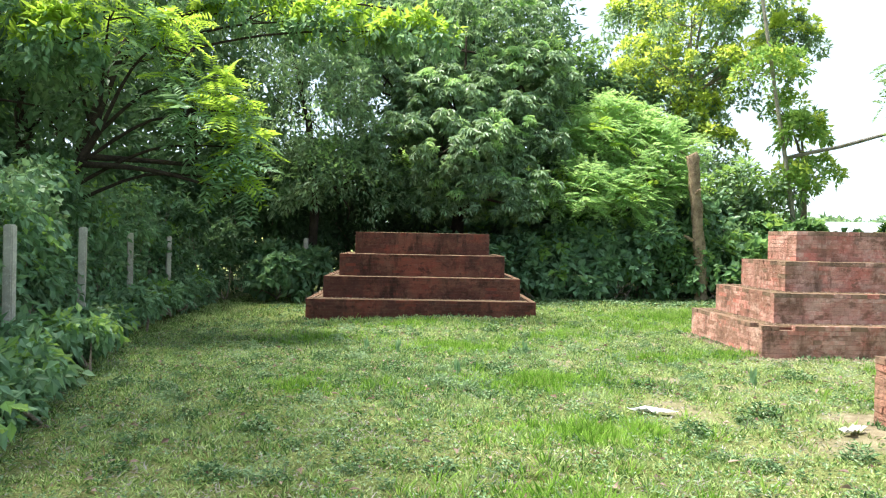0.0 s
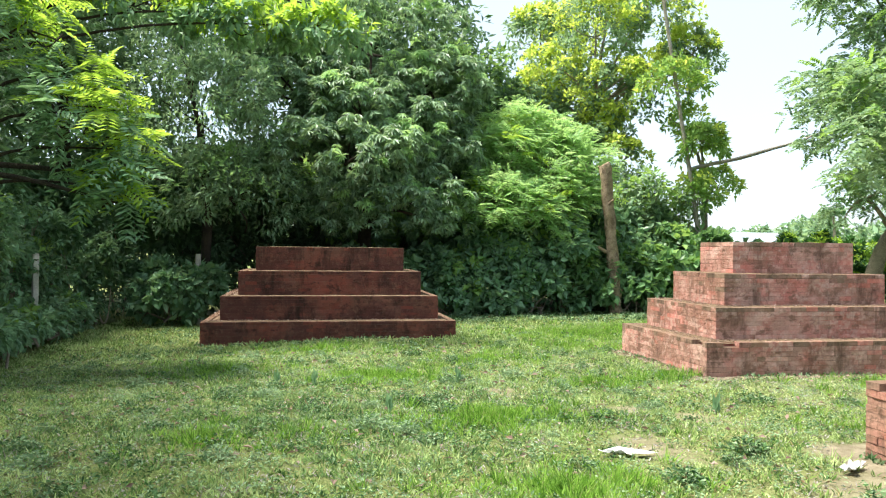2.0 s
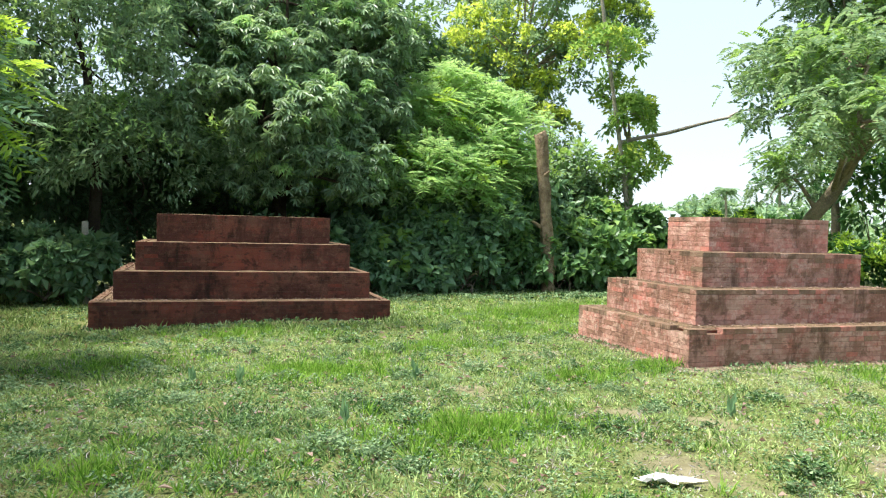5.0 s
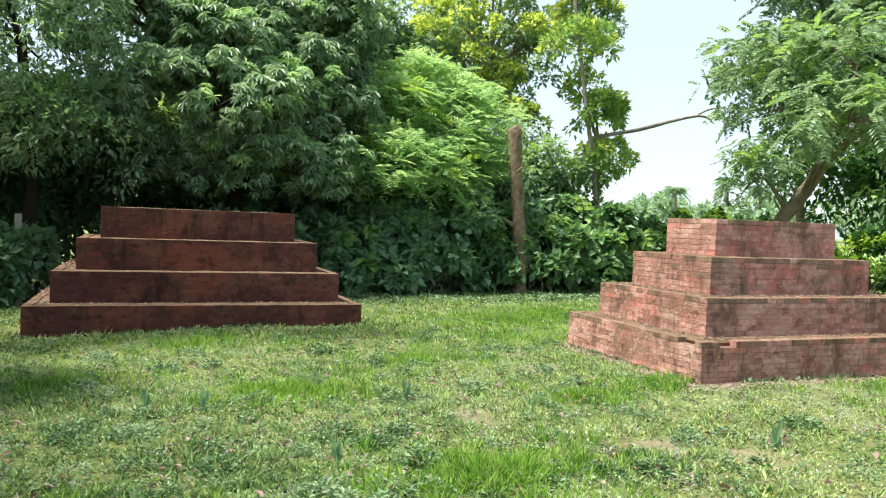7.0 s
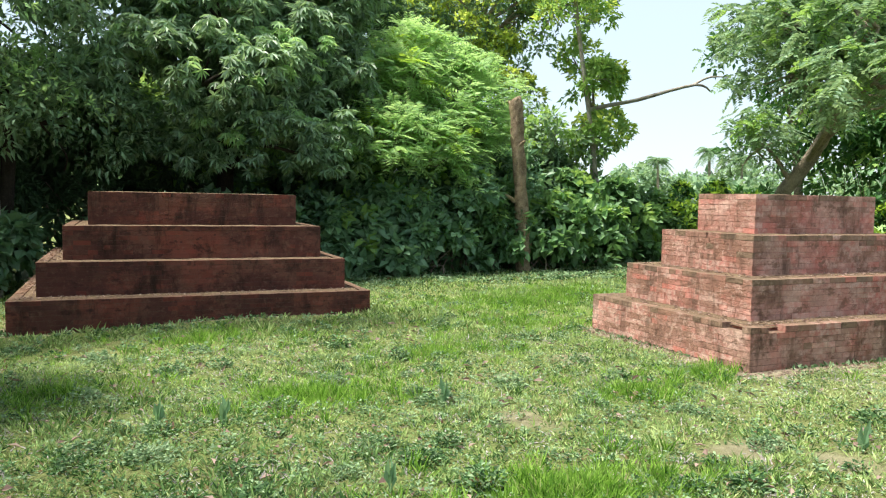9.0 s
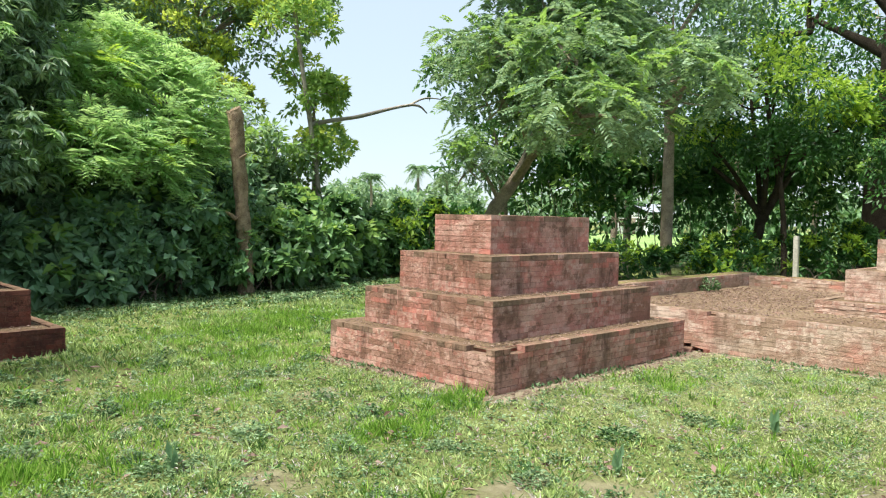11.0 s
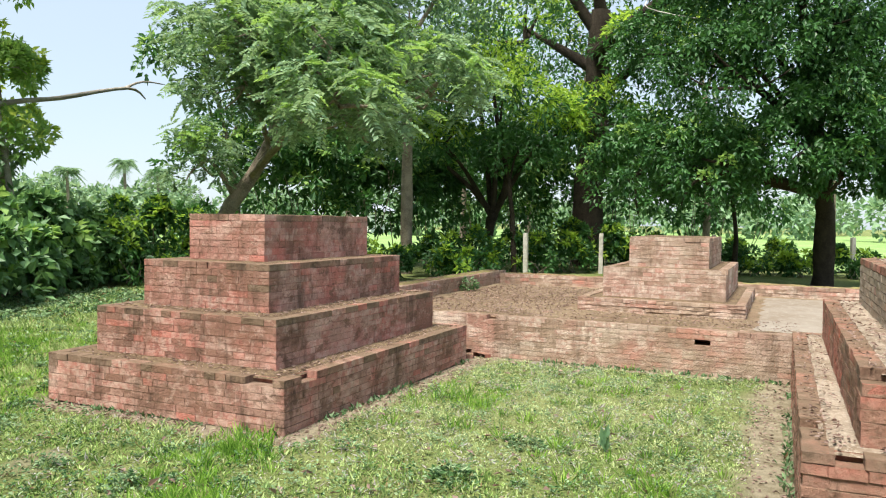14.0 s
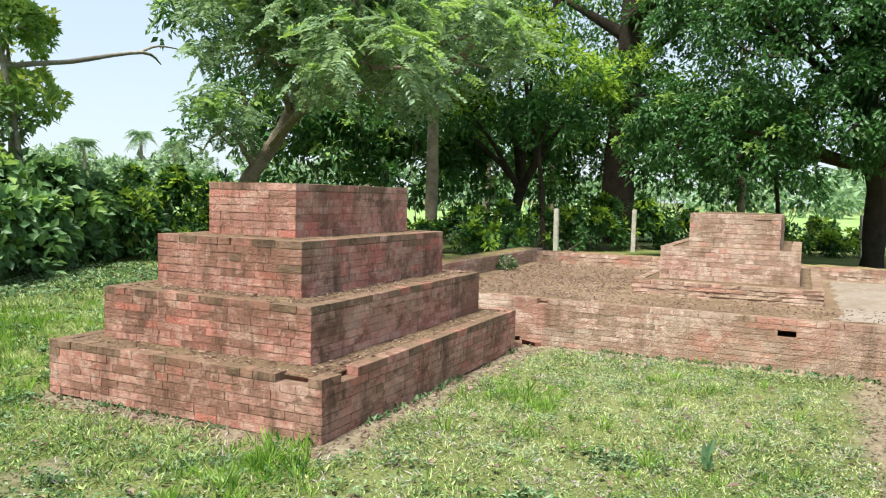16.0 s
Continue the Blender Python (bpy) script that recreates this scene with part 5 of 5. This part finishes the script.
CLUMPS = [(2.22, 7.70), (2.78, 7.85), (2.95, 7.38), (2.8, 6.3), (0.67, 7.45), (2.32, 9.2), (2.87, 8.0), (2.1, 7.35), (2.27, 9.1), (1.17, 9.5), (4.93, 7.94), (1.04, 11.8), (4.84, 7.8), (0.62, 8.4), (-0.29, 7.84), (-1.26, 10.4), (-0.4, 8.1), (0.1, 7.5)]
for k, (x, y) in enumerate(CLUMPS + list(zip(wx[:170].tolist(), wy[:170].tolist()))):
    s = 0.5 + 0.5 * brick_rng.random() if k >= len(CLUMPS) else 0.8 + 0.35 * brick_rng.random()
    owner = thing("weed", "low broad-leaved weed rooted in the lawn", "weed", "weeds in the lawn")
    owner.matrix_basis = pose(x, y, float(height(x, y)) - 0.003, 0, 0, 37 * k) @ Matrix.Diagonal((s, s, s, 1))
    tagged(part("leaves", WEEDS[k % 4], owner), kind="stuff")
for n, area, leaf in ((2600, (-3.8, 4.3, 2.8, 12.0), 0.032), (700, (4.2, 8.2, 6.2, 9.6), 0.026), (900, (-3.8, 8.0, 12.0, 18.0), 0.05), (800, (2.4, 11.5, 16.6, 19.6), 0.085)):
    wx, wy = open_ground(n, *area)
    m = len(wx)
    idx = np.repeat(np.arange(m), 15)
    a = rng.random(len(idx)) * 6.28
    q = np.sqrt(rng.random(len(idx))) * (0.03 + 0.09 * rng.random(m) ** 2)[idx]
    bx, by = wx[idx] + q * np.cos(a), wy[idx] + q * np.sin(a)
    v, f = blades(np.stack([bx, by, height(bx, by) + 0.01 + rng.random(len(idx)) * 0.05], 1), unit(np.stack([np.cos(a) + rng.normal(size=len(idx)) * 0.7, np.sin(a) + rng.normal(size=len(idx)) * 0.7, rng.uniform(-0.1, 0.7, len(idx))], 1)), leaf * rng.uniform(0.5, 1.3, len(idx)), leaf * 0.6 * rng.uniform(0.6, 1.1, len(idx)), 0.2)
    tagged(new("small_weeds", mesh_of("small_weeds", v, f, [WEED])), "scattered tiny broad-leaved weeds in the grass", "weeds", kind="stuff")

# moss and low growth at the foot of the brickwork
fx, fy = [], []
for (x0, x1, y0, y1), dense_by in zip(SOLIDS, (90, 45, 60, 70)):
    for ax, ay, bx, by in ((x0, y0, x1, y0), (x0, y1, x0, y0), (x0, y1, x1, y1)):
        n = int(math.hypot(bx - ax, by - ay) * dense_by)
        t = rng.random(n) ** 1.2
        off = np.abs(rng.normal(size=n)) * 0.03 + 0.012
        nx_, ny_ = (by - ay) / math.hypot(bx - ax, by - ay), -(bx - ax) / math.hypot(bx - ax, by - ay)
        sign = -1.0 if ay == by == y1 else 1.0
        t = t[np.sin(9 * t + ax) + 0.6 * np.sin(31 * t + ay) > -0.5]
        off = off[:len(t)]
        fx.append(ax + (bx - ax) * t + nx_ * off * sign)
        fy.append(ay + (by - ay) * t + ny_ * off * sign)
fx, fy = np.concatenate(fx), np.concatenate(fy)
m = len(fx)
v, f = blades(np.stack([fx, fy, height(fx, fy) - 0.004], 1), unit(np.concatenate([rng.normal(size=(m, 2)) * 0.7, np.ones((m, 1))], 1)), 0.05 * rng.uniform(0.4, 1.6, m), 0.026 * rng.uniform(0.6, 1.3, m), 0.3)
tagged(new("moss", mesh_of("moss", v, f, [WEED])), "dark moss and seedlings along the foot of the brickwork", "moss", kind="stuff")

owner = thing("weed", "broad-leaved weed sprouting against the platform's back wall", "weed", "weeds in the lawn")
owner.matrix_basis = pose(11.6, 11.08, 0.43, 0, 0, 40) @ Matrix.Diagonal((1.3, 1.3, 1.8, 1))
tagged(part("leaves", WEEDS[3], owner), kind="stuff")

# upright dark seedlings
v, f = blades(np.zeros((1, 3)), np.array([[0.0, 0.24, 0.97]]), 0.13, 0.05)
SEED = mesh_of("leaf", v, f, [LEAF_SHRUB])
for k, (x, y) in enumerate(((-0.78, 9.55), (-0.37, 9.46), (1.22, 9.46), (0.3, 8.0), (5.0, 7.3), (3.3, 7.6))):
    owner = thing("seedling", "upright young seedling with folded dark leaves", "seedling", "seedlings in the lawn", (x, y, -0.01))
    for q in range(6):
        leaf = part("leaf", SEED, owner)
        leaf.matrix_basis = pose(0, 0, 0.018 * q, 0, 0, 137 * q + 50 * k)

# fallen leaves and litter
lx, ly = open_ground(1300, -3.8, 8.0, 2.6, 13.5)
m = len(lx)
v, f = blades(np.stack([lx, ly, height(lx, ly) + 0.035], 1), unit(np.stack([rng.normal(size=m), rng.normal(size=m), rng.normal(size=m) * 0.15], 1)), 0.075 * rng.uniform(0.3, 1.3, m), 0.04 * rng.uniform(0.6, 1.2, m), 0.3)
tagged(new("fallen_leaves", mesh_of("fallen_leaves", v, f, [FALLEN])), "curled dry brown leaves scattered on grass", "leaf litter", kind="stuff")
lv, lf, kk = [], [], 0
for x0, x1, y0, y1, z in ((4.35, 7.6, 9.55, 9.76, 0.425), (4.3, 4.52, 9.8, 11.9, 0.425), (4.58, 7.4, 9.83, 10.05, 0.826), (4.58, 4.8, 10.0, 11.7, 0.826), (-2.2, -1.95, 14.0, 16.9, 0.30), (-1.92, -1.69, 14.3, 16.7, 0.71), (-2.1, 1.95, 14.02, 14.28, 0.298), (3.7, 3.95, 3.8, 6.0, 0.575), (3.7, 7.9, 5.86, 6.05, 0.575), (8.6, 13.2, 8.9, 11.0, 0.44), (4.3, 7.8, 9.22, 9.49, 0.012), (3.98, 4.24, 9.4, 11.9, 0.012), (8.5, 9.8, 6.0, 11.0, 0.44), (9.9, 13.2, 8.85, 11.0, 0.44), (4.2, 8.1, 9.2, 9.48, 0.008), (3.95, 4.24, 9.4, 11.9, 0.008), (3.9, 8.1, 6.1, 6.42, 0.008), (4.1, 7.2, 5.3, 5.5, 1.352), (3.84, 7.5, 5.58, 5.8, 0.945)):
    n = int(30 + (x1 - x0) * (y1 - y0) * 300)
    x, y = rng.uniform(x0, x1, n), rng.uniform(y0, y1, n)
    a, b = blades(np.stack([x, y, np.full(n, z)], 1), unit(np.stack([rng.normal(size=n), rng.normal(size=n), rng.random(n) * 0.25], 1)), 0.04 * rng.uniform(0.4, 1.3, n), 0.016 * np.ones(n), 0.25)
    lv.append(a)
    lf.append(b + kk)
    kk += len(a)
tagged(new("leaf_litter", mesh_of("leaf_litter", np.concatenate(lv), np.concatenate(lf), [FALLEN])), "straw-coloured leaf litter on the brick ledges", "leaf litter", kind="stuff")


def scrap(x, y, sx, sy, turn, seed):
    r = np.random.default_rng(seed)
    X, Y = np.meshgrid(np.linspace(-1, 1, 9), np.linspace(-1, 1, 7))
    Z = 0.03 + 0.02 * r.random(X.shape) + 0.015 * np.sin(4 * X + 3 * Y)
    E = 1 + 0.25 * r.normal(size=X.shape) * (np.maximum(np.abs(X), np.abs(Y)) > 0.9)
    i = (np.arange(6)[:, None] * 9 + np.arange(8)[None, :]).ravel()
    me = mesh_of("plastic_scrap", np.stack([(X * E * sx).ravel(), (Y * E * sy).ravel(), Z.ravel()], 1), np.stack([i, i + 1, i + 10, i + 9], 1), [PAPER])
    ob = new("plastic_scrap", me)
    ob.matrix_basis = pose(x, y, 0.0, 0, 0, turn)
    tagged(ob, "crumpled white plastic scrap lying on the grass", "litter", "litter on the lawn")


scrap(1.86, 6.33, 0.17, 0.05, -15, 1)
scrap(3.25, 5.75, 0.12, 0.04, 40, 2)

# loose brick rubble by the pedestal's far corner and the broken stub
for k, (x, y, z, a) in enumerate(((7.95, 9.62, 0.0, 20), (8.0, 9.45, 0.0, 70), (7.88, 9.78, 0.0, 110), (7.93, 9.6, 0.05, 140))):
    ob = new("loose_brick", brick_mesh(BRICK, 1.3, k))
    ob.matrix_basis = pose(x, y, z, 4, -3, a) @ Matrix.Diagonal((0.19, 0.11, 0.052, 1))
    tagged(ob, "broken loose brick lying on bare earth", "brick", "loose bricks by the pedestal")

lay_bricks()
for ob in scene.objects:
    if "left" in ob:
        del ob["left"]
